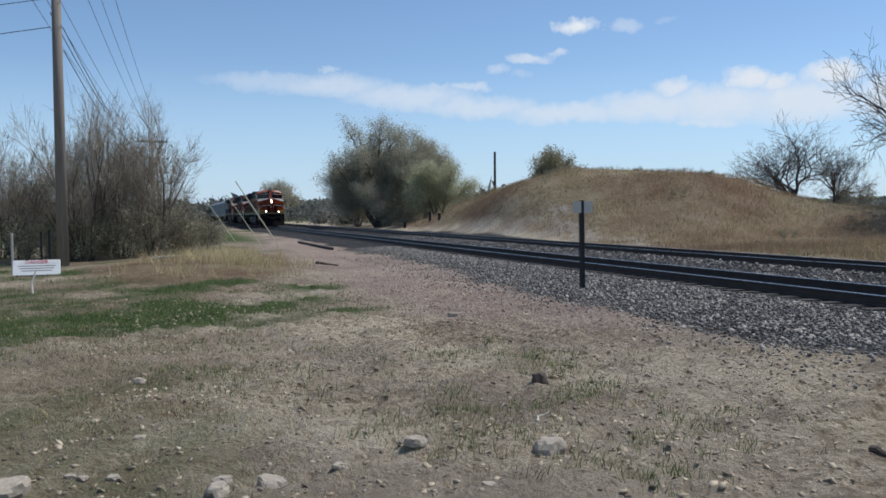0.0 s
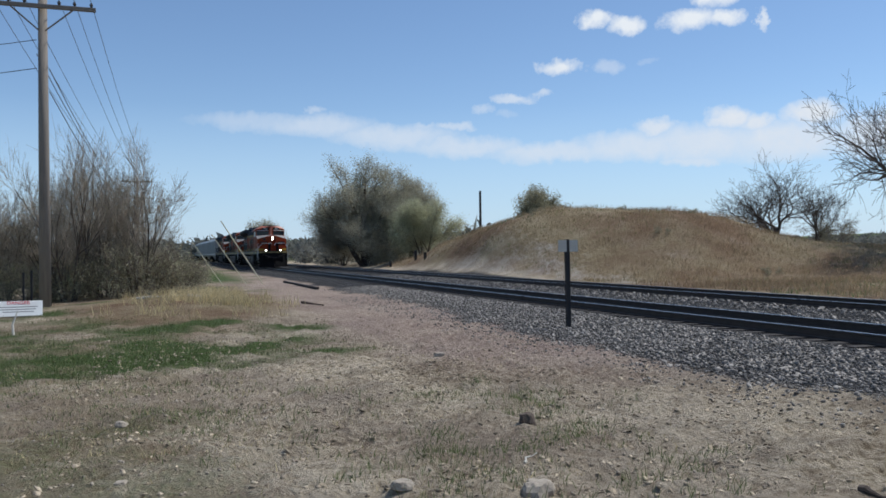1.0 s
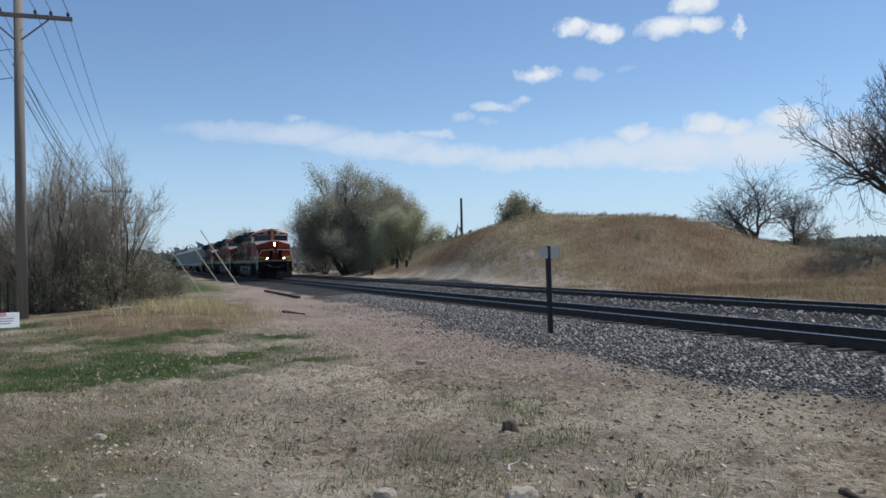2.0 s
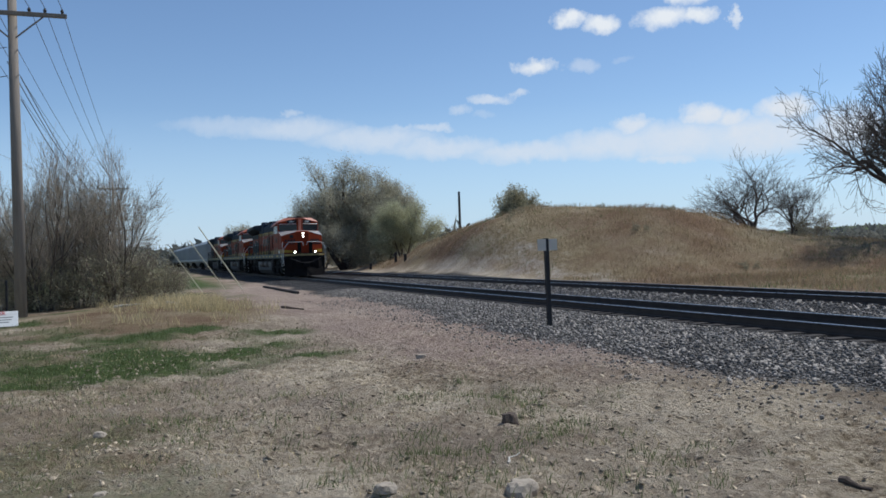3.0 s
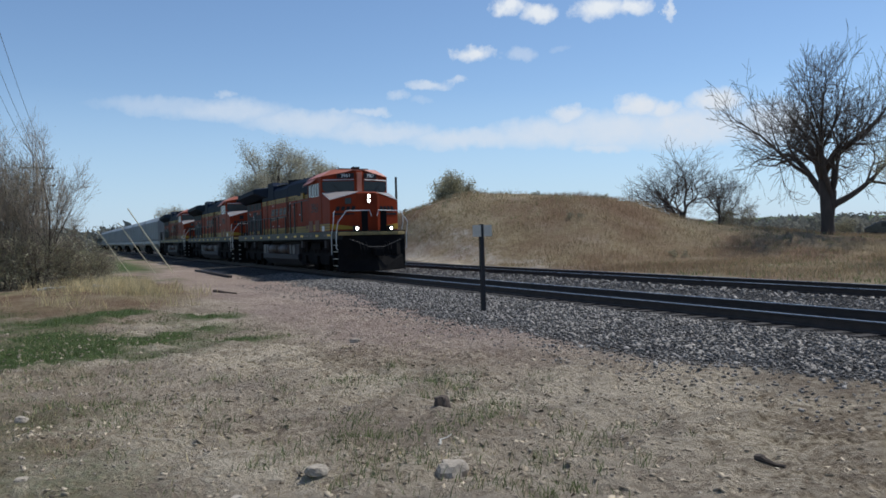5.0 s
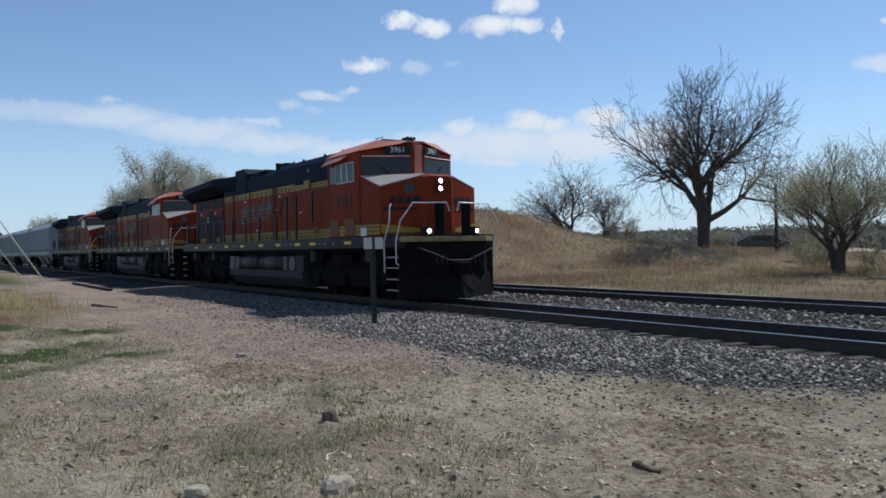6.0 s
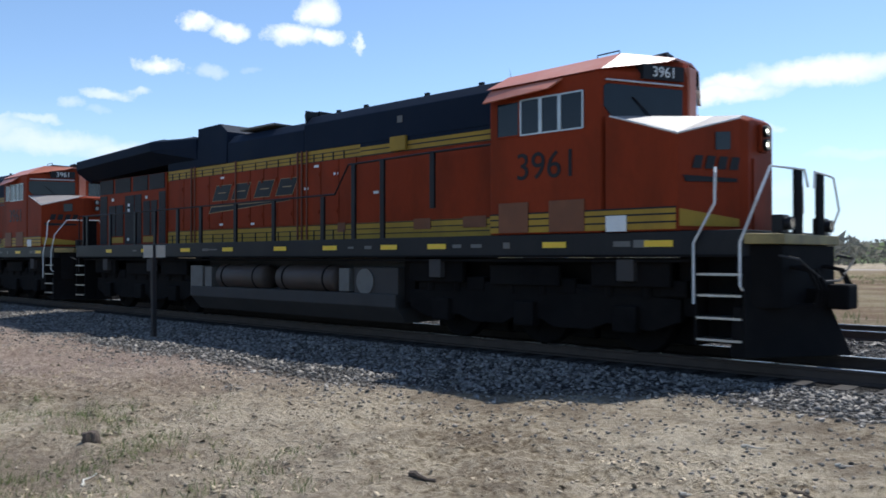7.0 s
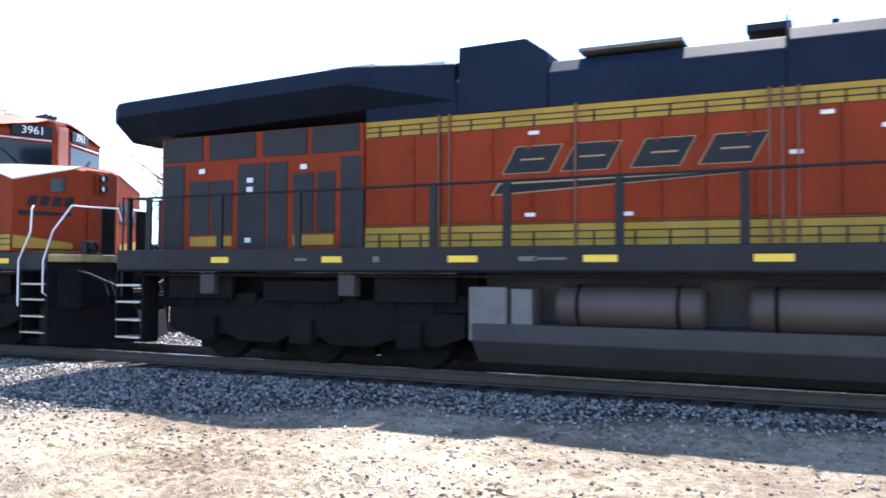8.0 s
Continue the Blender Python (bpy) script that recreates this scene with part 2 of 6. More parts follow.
def words(name, body, size, mat, parent, m, shear=0.0, depth=0.004):
    cu = bpy.data.curves.new(name, "FONT")
    cu.body, cu.size, cu.extrude, cu.shear, cu.align_x, cu.align_y = body, size, depth, shear, "CENTER", "CENTER"
    tmp = new("tmp_text", cu)
    me = bpy.data.meshes.new_from_object(tmp.evaluated_get(bpy.context.evaluated_depsgraph_get()))
    bpy.data.objects.remove(tmp)
    me.materials.clear()
    return mesh_object(name, me, mat, parent, matrix=m)


# ---------------- ground ----------------
def wave(x, y, s, seed=0.0):
    """Cheap smooth noise in about -1 to 1 for arrays."""
    a = np.sin(x / s * 1.7 + seed) * np.cos(y / s * 1.3 - seed * 1.7) + np.sin((x + y) / s * 0.9 + seed * 2.3) * 0.7
    b = np.sin(x / s * 3.9 - seed * 1.1 + 1.3 * np.sin(y / s)) * np.cos(y / s * 4.3 + seed) * 0.5
    return (a + b) / 2.2


TABLE = np.random.default_rng(3).uniform(-1, 1, (256, 256))


def lumps(x, y, s):
    """Value noise for arrays, with features about s metres across."""
    u, v = np.asarray(x) / s + 1000.0, np.asarray(y) / s + 1000.0
    i, j = np.floor(u).astype(int), np.floor(v).astype(int)
    a, b = u - i, v - j
    a, b = a * a * (3 - 2 * a), b * b * (3 - 2 * b)
    g = lambda p, q: TABLE[p % 256, q % 256]
    return (g(i, j) * (1 - a) + g(i + 1, j) * a) * (1 - b) + (g(i, j + 1) * (1 - a) + g(i + 1, j + 1) * a) * b


CREST = np.array([(-92, 27, 0.5), (-80, 28, 1.6), (-69.2, 28.8, 3.7), (-58.6, 30.4, 5.0), (-49.7, 33.6, 4.5), (-46.3, 34.9, 3.8),
                  (-44.1, 37.7, 2.8), (-41.7, 40.3, 1.9), (-37.7, 44, 1.2), (-30, 52, 0.5)])


def crest_shape(x, y):
    """Signed distance in front of the mound's crest line and the crest's height there."""
    best = np.full(np.shape(x), 1e9)
    hz = np.zeros(np.shape(x))
    side = np.zeros(np.shape(x))
    for (ax, ay, az), (bx, by, bz) in zip(CREST, CREST[1:]):
        dx, dy = bx - ax, by - ay
        k = np.clip(((x - ax) * dx + (y - ay) * dy) / (dx * dx + dy * dy), 0, 1)
        d = np.hypot(x - ax - k * dx, y - ay - k * dy)
        m = d < best
        best = np.where(m, d, best)
        hz = np.where(m, az + (bz - az) * k, hz)
        side = np.where(m, np.sign((x - ax) * dy - (y - ay) * dx), side)
    return best, hz, side


def smooth(a, b, v):
    k = np.clip((v - a) / (b - a), 0, 1)
    return k * k * (3 - 2 * k)


def ground_z(x, y):
    x, y = np.asarray(x, float), np.asarray(y, float)
    z = 0.05 * wave(x, y, 3.1, 1.0) + 0.02 * wave(x, y, 0.8, 4.0)
    rough = 1 - smooth(6.6, 8.2, y)      # trodden, clodded dirt
    near = rough * (1 - smooth(22, 30, np.hypot(x, y)))
    z = z + near * (0.034 * lumps(x, y, 0.45) + 0.044 * lumps(x + 7, y, 0.22) - 0.040 * np.abs(lumps(x, y + 3, 0.15)) - 0.03 * np.clip(0.25 - np.abs(lumps(x + 11, y, 0.33)), 0, 1) * 2)
    # grassy rise beside the dirt lane
    z = z + 0.28 * np.exp(-((x + 31) / 9) ** 2 - ((y - 1.0) / 3.2) ** 2)
    # raised bed under the two tracks
    bed = smooth(7.4, 10.3, y) * (1 - smooth(20.3, 23.5, y))
    z = z * (1 - bed) + bed * (0.115 + 0.012 * wave(x, y, 0.5, 2.0))
    z = z - bed * 0.10 * np.exp(-((y - 15.15) / 0.9) ** 2)
    # mound behind the tracks
    d, hz, side = crest_shape(x, y)
    front = 1 - smooth(0.0, np.maximum(9.0, hz * 3.2), d)
    back = 1 - smooth(2.0, 34.0, d) * 0.85
    up = np.where(side < 0, back, front)
    hill = up * smooth(20.5, 25.0, y)
    z = z + hill * hz * (1 + 0.03 * wave(x, y, 4.0, 3.0))
    z = z + np.clip(hill * 2.5, 0, 1) * np.clip(hz / 3, 0, 1) * (0.22 * lumps(x, y, 5.0) + 0.16 * lumps(x + 9, y, 2.0) + 0.09 * lumps(x, y + 5, 0.9))
    # gentle fall to the far flat and the long bluffs on the horizon
    z = z + 0.35 * smooth(25, 60, y) * (x > -60)
    r = np.hypot(x, y)
    z = z + smooth(420, 800, r) * (12 + 7 * wave(x, y, 160, 5.0)) * smooth(-60, 120, y)
    z = z + smooth(350, 900, r) * (6 + 4 * wave(x, y, 140, 8.0)) * (1 - smooth(-60, 120, y))
    return z


def build_ground():
    def axis(lo, hi, step, far, n):
        """Fine even steps from lo to hi, then ever wider ones out to far."""
        k = step * (np.exp(np.linspace(0, math.log(1 + (far - hi) / step * 0.06), n)) - 1) / 0.06
        m = step * (np.exp(np.linspace(0, math.log(1 + (far + lo) / step * 0.06), n)) - 1) / 0.06
        return np.concatenate([lo - m[:0:-1], np.arange(lo, hi, step), hi + k])
    gx = axis(-16.0, -1.5, 0.075, 3000.0, 120)
    gy = axis(-2.0, 8.2, 0.075, 3000.0, 135)
    X, Y = np.meshgrid(gx, gy, indexing="ij")
    Z = ground_z(X, Y)
    idx = np.arange(X.size).reshape(X.shape)
    quads = np.stack([idx[:-1, :-1], idx[1:, :-1], idx[1:, 1:], idx[:-1, 1:]], -1).reshape(-1, 4)
    P = np.stack([X, Y, Z], -1).reshape(-1, 3)
    ob = tri_mesh("ground", P, quads, GROUND, sides=4)
    ob.data.polygons.foreach_set("use_smooth", [True] * len(quads))
    x, y = P[:, 0], P[:, 1]
    green, dry, stone, pale = zones(x, y)
    att = ob.data.attributes.new("zones", "FLOAT_COLOR", "POINT")
    att.data.foreach_set("color", np.stack([green, dry, stone, pale], 1).astype(np.float32).ravel())
    lane = smooth(3.4, 5.4, y + 0.5 * wave(x, y, 2.0, 3.0) - 0.06 * (x + 14)) * (1 - smooth(8.0, 9.5, y)) * smooth(-8.0, -13.0, x)
    # 1 along the middle of each track, where the ground colour is darkened
    track_dark = np.maximum(1 - smooth(0.95, 1.35, np.abs(y - CY1)), 1 - smooth(0.95, 1.35, np.abs(y - CY2)))
    att = ob.data.attributes.new("track_dark", "FLOAT", "POINT")
    att.data.foreach_set("value", track_dark.astype(np.float32))
    att = ob.data.attributes.new("lane", "FLOAT", "POINT")
    att.data.foreach_set("value", np.clip(lane, 0, 1).astype(np.float32))
    tagged(ob, "bare dusty dirt and sparse spring grass with a grassed mound beyond the tracks", "ground", kind="structure")


def zones(x, y):
    """How green, how covered in dry grass, how stony and how pale-sandy the ground is."""
    w1, w2 = wave(x, y, 2.3, 7.0), wave(x, y, 0.7, 9.0)
    edge = 7.5 + 0.45 * w1 + 0.35 * w2 + 1.0 * smooth(-14, -26, x) + 2.1 * smooth(-9, -3.5, x)
    stone = smooth(edge - 1.3, edge + 0.9, y) * (1 - smooth(20.6, 22.4, y + 0.5 * w1))
    lane = smooth(-0.5, 2.8, y + 0.7 * w1 - 0.12 * np.maximum(0, -x - 14))      # bare lane beside the ballast
    left = 1 - lane
    green = (1 - smooth(1.5, 5.5, y + 0.9 * w1 - 0.10 * np.maximum(0, -x - 14))) * smooth(-12.0, -14.5, x + 1.2 * w1 + 0.35 * y) * (1 - 0.3 * smooth(-19, -25, x)) * (0.68 + 0.35 * w2 + 0.2 * w1)
    green = green * (0.85 + 0.6 * lumps(x, y, 1.4) + 0.3 * lumps(x, y + 4, 0.6))
    yellowish = np.exp(-((x + 29) / 6.5) ** 2 - ((y - 1.5) / 2.6) ** 2) * 1.3
    dry = np.clip(yellowish + 0.42 * left + 0.12 * np.clip(w1, 0, 1), 0, 1)
    green = np.clip(green - yellowish * 0.8, 0, 1)
    near = smooth(-18, -9, x) * (1 - smooth(-0.5, 3.0, y))
    green = np.maximum(green, near * (0.34 + 0.20 * w1 + 0.12 * w2))
    green = np.maximum(green, smooth(-16, -9, x) * (1 - smooth(3.0, 6.0, y)) * (0.14 + 0.2 * w1))
    d, hz, side = crest_shape(x, y)
    mound = smooth(21.5, 23.0, y) * (1 - smooth(70, 130, np.hypot(x, y)))
    dry = np.maximum(dry, mound * (0.75 + 0.25 * w2))
    green = np.where(y > 22, 0.14 + 0.10 * smooth(-38, -20, x) + 0.12 * w1, green)
    far = smooth(120, 260, np.hypot(x, y))
    green, dry = np.maximum(green, far * 0.75), dry * (1 - far * 0.7)
    field = smooth(-45, -60, x) * (1 - smooth(4, 9, y))
    green = np.maximum(green, field * 0.8)
    pale = np.exp(-((y - 24.5 - 0.1 * (x + 40)) / 2.2) ** 2) * smooth(-66, -58, x) * (1 - smooth(-38, -28, x)) * (0.46 + 0.5 * w2)
    pale = np.maximum(pale, np.exp(-((y - 92) / 5.0) ** 2) * smooth(-70, -50, x))
    return [np.clip(a, 0, 1) for a in (green, dry, stone, pale)]


def ground_material():
    mt = bpy.data.materials.new("trackside_ground")
    mt.use_nodes = True
    g = Nodes(mt.node_tree)
    tc = g.n("ShaderNodeTexCoord")
    co = tc.outputs["Object"]
    at = g.n("ShaderNodeAttribute")
    at.attribute_name = "zones"
    z = g.n("ShaderNodeSeparateColor", ins={0: at.outputs["Color"]})
    n1, n2, n3, n4 = g.noise(co, 0.35, 6.0), g.noise(co, 2.2, 6.0, 0.65), g.noise(co, 14.0, 5.0, 0.7), g.noise(co, 70.0, 3.0, 0.6)
    flat = g.n("ShaderNodeMapping", ins={0: co, 3: (3.0, 2.2, 1.0)})
    cracks = g.noise(flat.outputs[0], 3.0, 7.0, 0.72)
    # the dark end puts shade of cracks and hollows into the dirt's colour
    dirt = g.ramp(g.m("ADD", g.m("MULTIPLY", n1, 0.3), g.m("ADD", g.m("MULTIPLY", n3, 0.28), g.m("MULTIPLY", cracks, 0.42))),
                  [(0.40, (0.09, 0.062, 0.038)), (0.45, (0.36, 0.277, 0.178)), (0.505, (0.64, 0.523, 0.37)), (0.60, (0.77, 0.66, 0.50))])
    dirt = g.mix(g.ramp(g.noise(co, 0.55, 5.0, 0.6), [(0.38, (0.6, 0.6, 0.6)), (0.54, (0, 0, 0))]), dirt, (0.20, 0.145, 0.10))
    dirt = g.mix(g.ramp(g.noise(flat.outputs[0], 0.9, 6.0, 0.7), [(0.38, (0.55, 0.55, 0.55)), (0.48, (0, 0, 0))]), dirt, (0.23, 0.175, 0.12))
    dirt = g.mix(g.ramp(g.noise(co, 0.22, 3.0, 0.5), [(0.45, (0, 0, 0)), (0.62, (0.5, 0.5, 0.5))]), dirt, (0.42, 0.335, 0.255))
    la = g.n("ShaderNodeAttribute")
    la.attribute_name = "lane"
    dirt = g.mix(g.m("MULTIPLY", la.outputs["Fac"], g.m("ADD", 0.35, g.m("MULTIPLY", n2, 0.6))), dirt, g.ramp(n3, [(0.35, (0.28, 0.195, 0.16)), (0.62, (0.54, 0.40, 0.335))]))
    green = g.ramp(n3, [(0.3, (0.045, 0.075, 0.02)), (0.7, (0.14, 0.18, 0.06))])
    dry = g.ramp(g.m("ADD", g.m("MULTIPLY", n2, 0.35), g.m("ADD", g.m("MULTIPLY", n3, 0.3), g.m("MULTIPLY", n1, 0.35))), [(0.3, (0.15, 0.095, 0.055)), (0.48, (0.31, 0.235, 0.135)), (0.62, (0.44, 0.36, 0.23)), (0.8, (0.30, 0.20, 0.12))])
    dry = g.mix(g.ramp(g.noise(co, 0.13, 5.0, 0.6), [(0.42, (0, 0, 0)), (0.56, (0.75, 0.75, 0.75))]), dry, (0.20, 0.115, 0.07))
    vor = g.n("ShaderNodeTexVoronoi", ins={"Vector": co, "Scale": 17.0})
    stone = g.mix(g.ramp(vor.outputs["Distance"], [(0.25, (0, 0, 0)), (0.6, (1, 1, 1))]), g.ramp(g.n("ShaderNodeSeparateColor", ins={0: vor.outputs["Color"]}).outputs[0],
                  [(0.0, (0.13, 0.12, 0.112)), (0.5, (0.26, 0.24, 0.222)), (1.0, (0.43, 0.40, 0.37))]), (0.05, 0.045, 0.042))

    def cover(amount, noise, soft=0.22):
        return g.m("MULTIPLY", g.m("SUBTRACT", g.m("ADD", amount, g.m("MULTIPLY", noise, 0.9)), 0.95 - soft), 1 / (2 * soft), clamp=True)

    col = g.mix(cover(z.outputs[1], n2), dirt, dry)
    col = g.mix(cover(z.outputs[0], g.m("ADD", g.m("MULTIPLY", n2, 0.4), g.m("MULTIPLY", n3, 0.6))), col, green)
    sm = g.m("MULTIPLY", g.m("SUBTRACT", g.m("ADD", z.outputs[2], g.m("MULTIPLY", n3, 0.6)), 0.75), 4.0, clamp=True)
    col = g.mix(sm, col, stone)
    col = g.mix(cover(at.outputs["Alpha"], n2), col, (0.50, 0.43, 0.36))
    # darker ground between the rails
    dark_at = g.n("ShaderNodeAttribute")
    dark_at.attribute_name = "track_dark"
    col = g.mix(g.m("MULTIPLY", dark_at.outputs["Fac"], g.m("ADD", 0.62, g.m("MULTIPLY", n2, 0.5), clamp=True)), col, (0.035, 0.03, 0.027))
    bs = g.n("ShaderNodeBsdfPrincipled", ins={"Base Color": col, "Roughness": 0.95, "Specular IOR Level": 0.15})
    hgt = g.m("ADD", g.m("ADD", g.m("MULTIPLY", cracks, 1.6), g.m("MULTIPLY", n3, 0.8)), g.m("ADD", g.m("MULTIPLY", n4, 0.2), g.m("MULTIPLY", g.m("MULTIPLY", vor.outputs["Distance"], -3.0), sm)))
    bp = g.n("ShaderNodeBump", ins={"Height": hgt, "Strength": 1.0, "Distance": 0.12})
    g.put(bs.inputs["Normal"], bp.outputs[0])
    g.put(g.n("ShaderNodeOutputMaterial").inputs[0], bs.outputs[0])
    return mt


GROUND = ground_material()
build_ground()


# ---------------- tracks ----------------
def build_track(cy, name, label):
    root = tagged(new(name), label, "railway track", "pair of tracks", "structure")
    root.location = (0, cy, 0)
    zt = RAIL
    prof = [(-0.07, zt - 0.185), (0.07, zt - 0.185), (0.07, zt - 0.165), (0.012, zt - 0.145), (0.012, zt - 0.05), (0.036, zt - 0.04), (0.036, zt - 0.008),
            (-0.036, zt - 0.008), (-0.036, zt - 0.04), (-0.012, zt - 0.05), (-0.012, zt - 0.145), (-0.07, zt - 0.165)]
    for side in (-0.7525, 0.7525):
        rail = part("rail", prism_x([(side + y, z) for y, z in prof], -420, 90), RAILSIDE, root, "dark rusted steel rail")
        part("railhead", prism_x([(side - 0.034, zt - 0.0075), (side + 0.034, zt - 0.0075), (side + 0.028, zt), (side - 0.028, zt)], -420, 90), RAILHEAD, rail, "shiny worn railhead")
    return root


track_near = build_track(CY1, "track_near", "near railway track with dark rails on grey ballast")
track_far = build_track(CY2, "track_far", "far railway track with dark rails on grey ballast")


# ---------------- locomotive ----------------
# Local axes: x forward, y away from the dirt lane, z over the rails; origin near the middle of the frame.
def ring(parent, x, y, z, r):
    """The black hood round a lamp."""
    bm = bmesh.new()
    n = 18
    loops = []
    for rr, xx in ((r, x - 0.05), (r + 0.02, x - 0.05), (r + 0.02, x + 0.05), (r, x + 0.05)):
        loops.append([bm.verts.new((xx, y + rr * math.cos(6.2832 * k / n), z + rr * math.sin(6.2832 * k / n))) for k in range(n)])
    for a, b in zip(loops, loops[1:] + loops[:1]):
        for k in range(n):
            bm.faces.new((a[k], a[(k + 1) % n], b[(k + 1) % n], b[k]))
    bmesh.ops.recalc_face_normals(bm, faces=bm.faces)
    part("lamp_rim", bm, BLACK, parent)


def each(name, specs, mat, parent, bevel=0.0, label=""):
    for sp in specs:
        part(name, boxes(sp, bevel=bevel), mat, parent, label)


def build_locomotive():
    loco = tagged(new("locomotive"), "orange, black and yellow freight locomotive with wide nose, headlights lit", "locomotive", "locomotives of the train")
    # frame and deck
    deck = part("frame", boxes((-10.75, 9.75, -1.52, 1.52, 1.44, 1.79), bevel=0.015), BLACK, loco, "black side sill and walkway deck")
    for a, b in ((-1.56, -1.525), (1.525, 1.56)):
        part("sill_lip", boxes((-10.7, 9.7, a, b, 1.43, 1.465)), GRIME, deck)
    marks = [-8.54, -6.45, -4.34, -2.43, -0.38, 1.30, 3.03, 4.26, 6.77, 8.54]
    for x in marks:
        for s in (-1, 1):
            w = 0.22 if x > -6 else 0.17
            part("reflective_mark", boxes((x - w, x + w, s * 1.5215, s * 1.531, 1.575, 1.665)), MARKS, deck, "yellow reflective strip")
    for x, w, h in ((-3.4, 0.13, 0.03), (-3.1, 0.22, 0.015), (2.45, 0.1, 0.03), (1.95, 0.08, 0.02), (4.74, 0.1, 0.03), (5.18, 0.12, 0.03), (5.83, 0.07, 0.05), (7.96, 0.14, 0.04), (8.27, 0.12, 0.055), (-7.0, 0.1, 0.02), (-5.7, 0.05, 0.04)):
        part("label_plate", boxes((x - w, x + w, -1.53, -1.5215, 1.62 - h, 1.62 + h)), LIGHTGREY, deck, "small pale label")

    # engine hood: lower yellow band, orange side, upper yellow band, black top
    hood = part("engine_hood", boxes((-6.2, 5.5, -0.98, 0.98, 2.13, 3.46)), ORANGE, loco, "orange engine hood side")
    part("lower_band", boxes((-6.2, 5.5, -0.985, 0.985, 1.79, 2.128)), YELLOW, hood, "yellow band with black lines")
    part("upper_band", boxes((-6.2, 1.6, -0.985, 0.985, 3.462, 3.72)), YELLOW, hood, "yellow band with black lines")
    part("upper_band", boxes((1.6, 5.5, -0.985, 0.985, 3.462, 3.655)), YELLOW, hood, "narrower yellow band with black lines")
    part("roof_skirt", boxes((1.6, 5.5, -0.986, 0.986, 3.657, 3.721)), NAVY, hood)
    for z in (2.115, 1.90, 2.005):
        part("band_line", boxes((-6.19, 5.49, -0.991, 0.991, z - 0.009, z + 0.009)), BLACK, hood)
    for z in (3.475, 3.555, 3.635):
        part("band_line", boxes((-6.19, 1.59, -0.991, 0.991, z - 0.009, z + 0.009)), BLACK, hood)
    for z in (3.475, 3.575):
        part("band_line", boxes((1.61, 5.49, -0.991, 0.991, z - 0.011, z + 0.011)), BLACK, hood)
    for x0, x1 in ((3.15, 3.6), (4.4, 4.95), (0.9, 1.15)):
        part("patched_panel", boxes((x0, x1, -0.999, -0.992, 1.96, 2.16), bevel=0.003), PANEL, hood, "patched brown panel")
    top = [(-0.99, 3.722), (0.99, 3.722), (0.99, 4.30), (0.80, 4.50), (0.45, 4.58), (-0.45, 4.58), (-0.80, 4.50), (-0.99, 4.30)]
    part("hood_roof", prism_x(top, -0.25, 5.5, 0.02), NAVY, hood, "black hood roof")
    low = [(y, z if z < 4 else z - 0.10) for y, z in top]
    part("hood_roof", prism_x(low, -3.3, -0.255, 0.02), NAVY, hood)
    part("hood_roof", prism_x(low, -6.2, -4.66, 0.02), NAVY, hood)
    part("exhaust_housing", loft([[(-4.65, -1.02, 3.725), (-4.65, 1.02, 3.725), (-4.65, 1.0, 4.70), (-4.65, -1.0, 4.70)],
                                  [(-3.62, -1.02, 3.725), (-3.62, 1.02, 3.725), (-3.62, 1.0, 4.72), (-3.62, -1.0, 4.72)],
                                  [(-3.305, -1.02, 3.725), (-3.305, 1.02, 3.725), (-3.305, 1.0, 4.50), (-3.305, -1.0, 4.50)]], 0.02), NAVY, hood, "black raised exhaust housing")
    part("roof_vent", boxes((-2.9, -1.5, -0.9, 0.9, 4.47, 4.52), bevel=0.01), LIGHTGREY, hood)
    part("roof_hatch", boxes((-0.75, -0.2, -0.6, 0.6, 4.56, 4.66), bevel=0.01), BLACK, hood)
    part("roof_lip", boxes((-0.26, -0.23, -0.95, 0.95, 4.3, 4.63)), BLACK, hood)
    for x in (0.3, 1.2, 3.0, 4.4):
        part("lifting_eye", boxes((x - 0.05, x + 0.05, -0.5, -0.44, 4.56, 4.64)), BLACK, hood)
    part("equipment_panel", boxes((2.55, 2.98, -1.06, -0.992, 3.48, 3.76), bevel=0.01), YELLOW, hood, "yellow box on the band")
    part("roof_placard", boxes((2.7, 2.84, -1.0, -0.988, 4.03, 4.16)), LIGHTGREY, hood)
    # doors: proud leaves with gaps between them
    edges = [-6.1, -5.35, -4.95, -4.78, -4.1, -3.5, -2.95, -2.9, -2.3, -1.75, -1.2, -0.62, -0.3, -0.12, 0.35, 0.95, 1.5]
    for a, b in zip(edges, edges[1:]):
        if b - a > 0.3:
            for s in (-1, 1):
                door = part("hood_door", boxes((a + 0.012, b - 0.012, s * 0.982, s * 1.0, 2.15, 3.47), bevel=0.004), ORANGE, hood)
                for zz in (2.4, 3.2):
                    part("latch", boxes((b - 0.09, b - 0.05, s * 1.001, s * 1.018, zz - 0.05, zz + 0.05)), ORANGE, door)
    for x in (-4.95, -4.78, -2.9, -0.3, -0.12, -0.45):
        part("conduit", boxes((x - 0.016, x + 0.016, -1.03, -1.002, 1.82, 3.74)), SOOTY, hood)
    for x in (-5.95, -5.6, -5.25, -4.45, -3.95, -3.5, -2.65, -2.1, -1.65, -1.2, -0.75, 0.1, 0.4, 0.75, 1.1):
        for z0, z1 in ((1.80, 2.005), (3.475, 3.635)):
            part("band_post", boxes((x - 0.012, x + 0.012, -1.0, -0.986, z0, z1)), BLACK, hood)
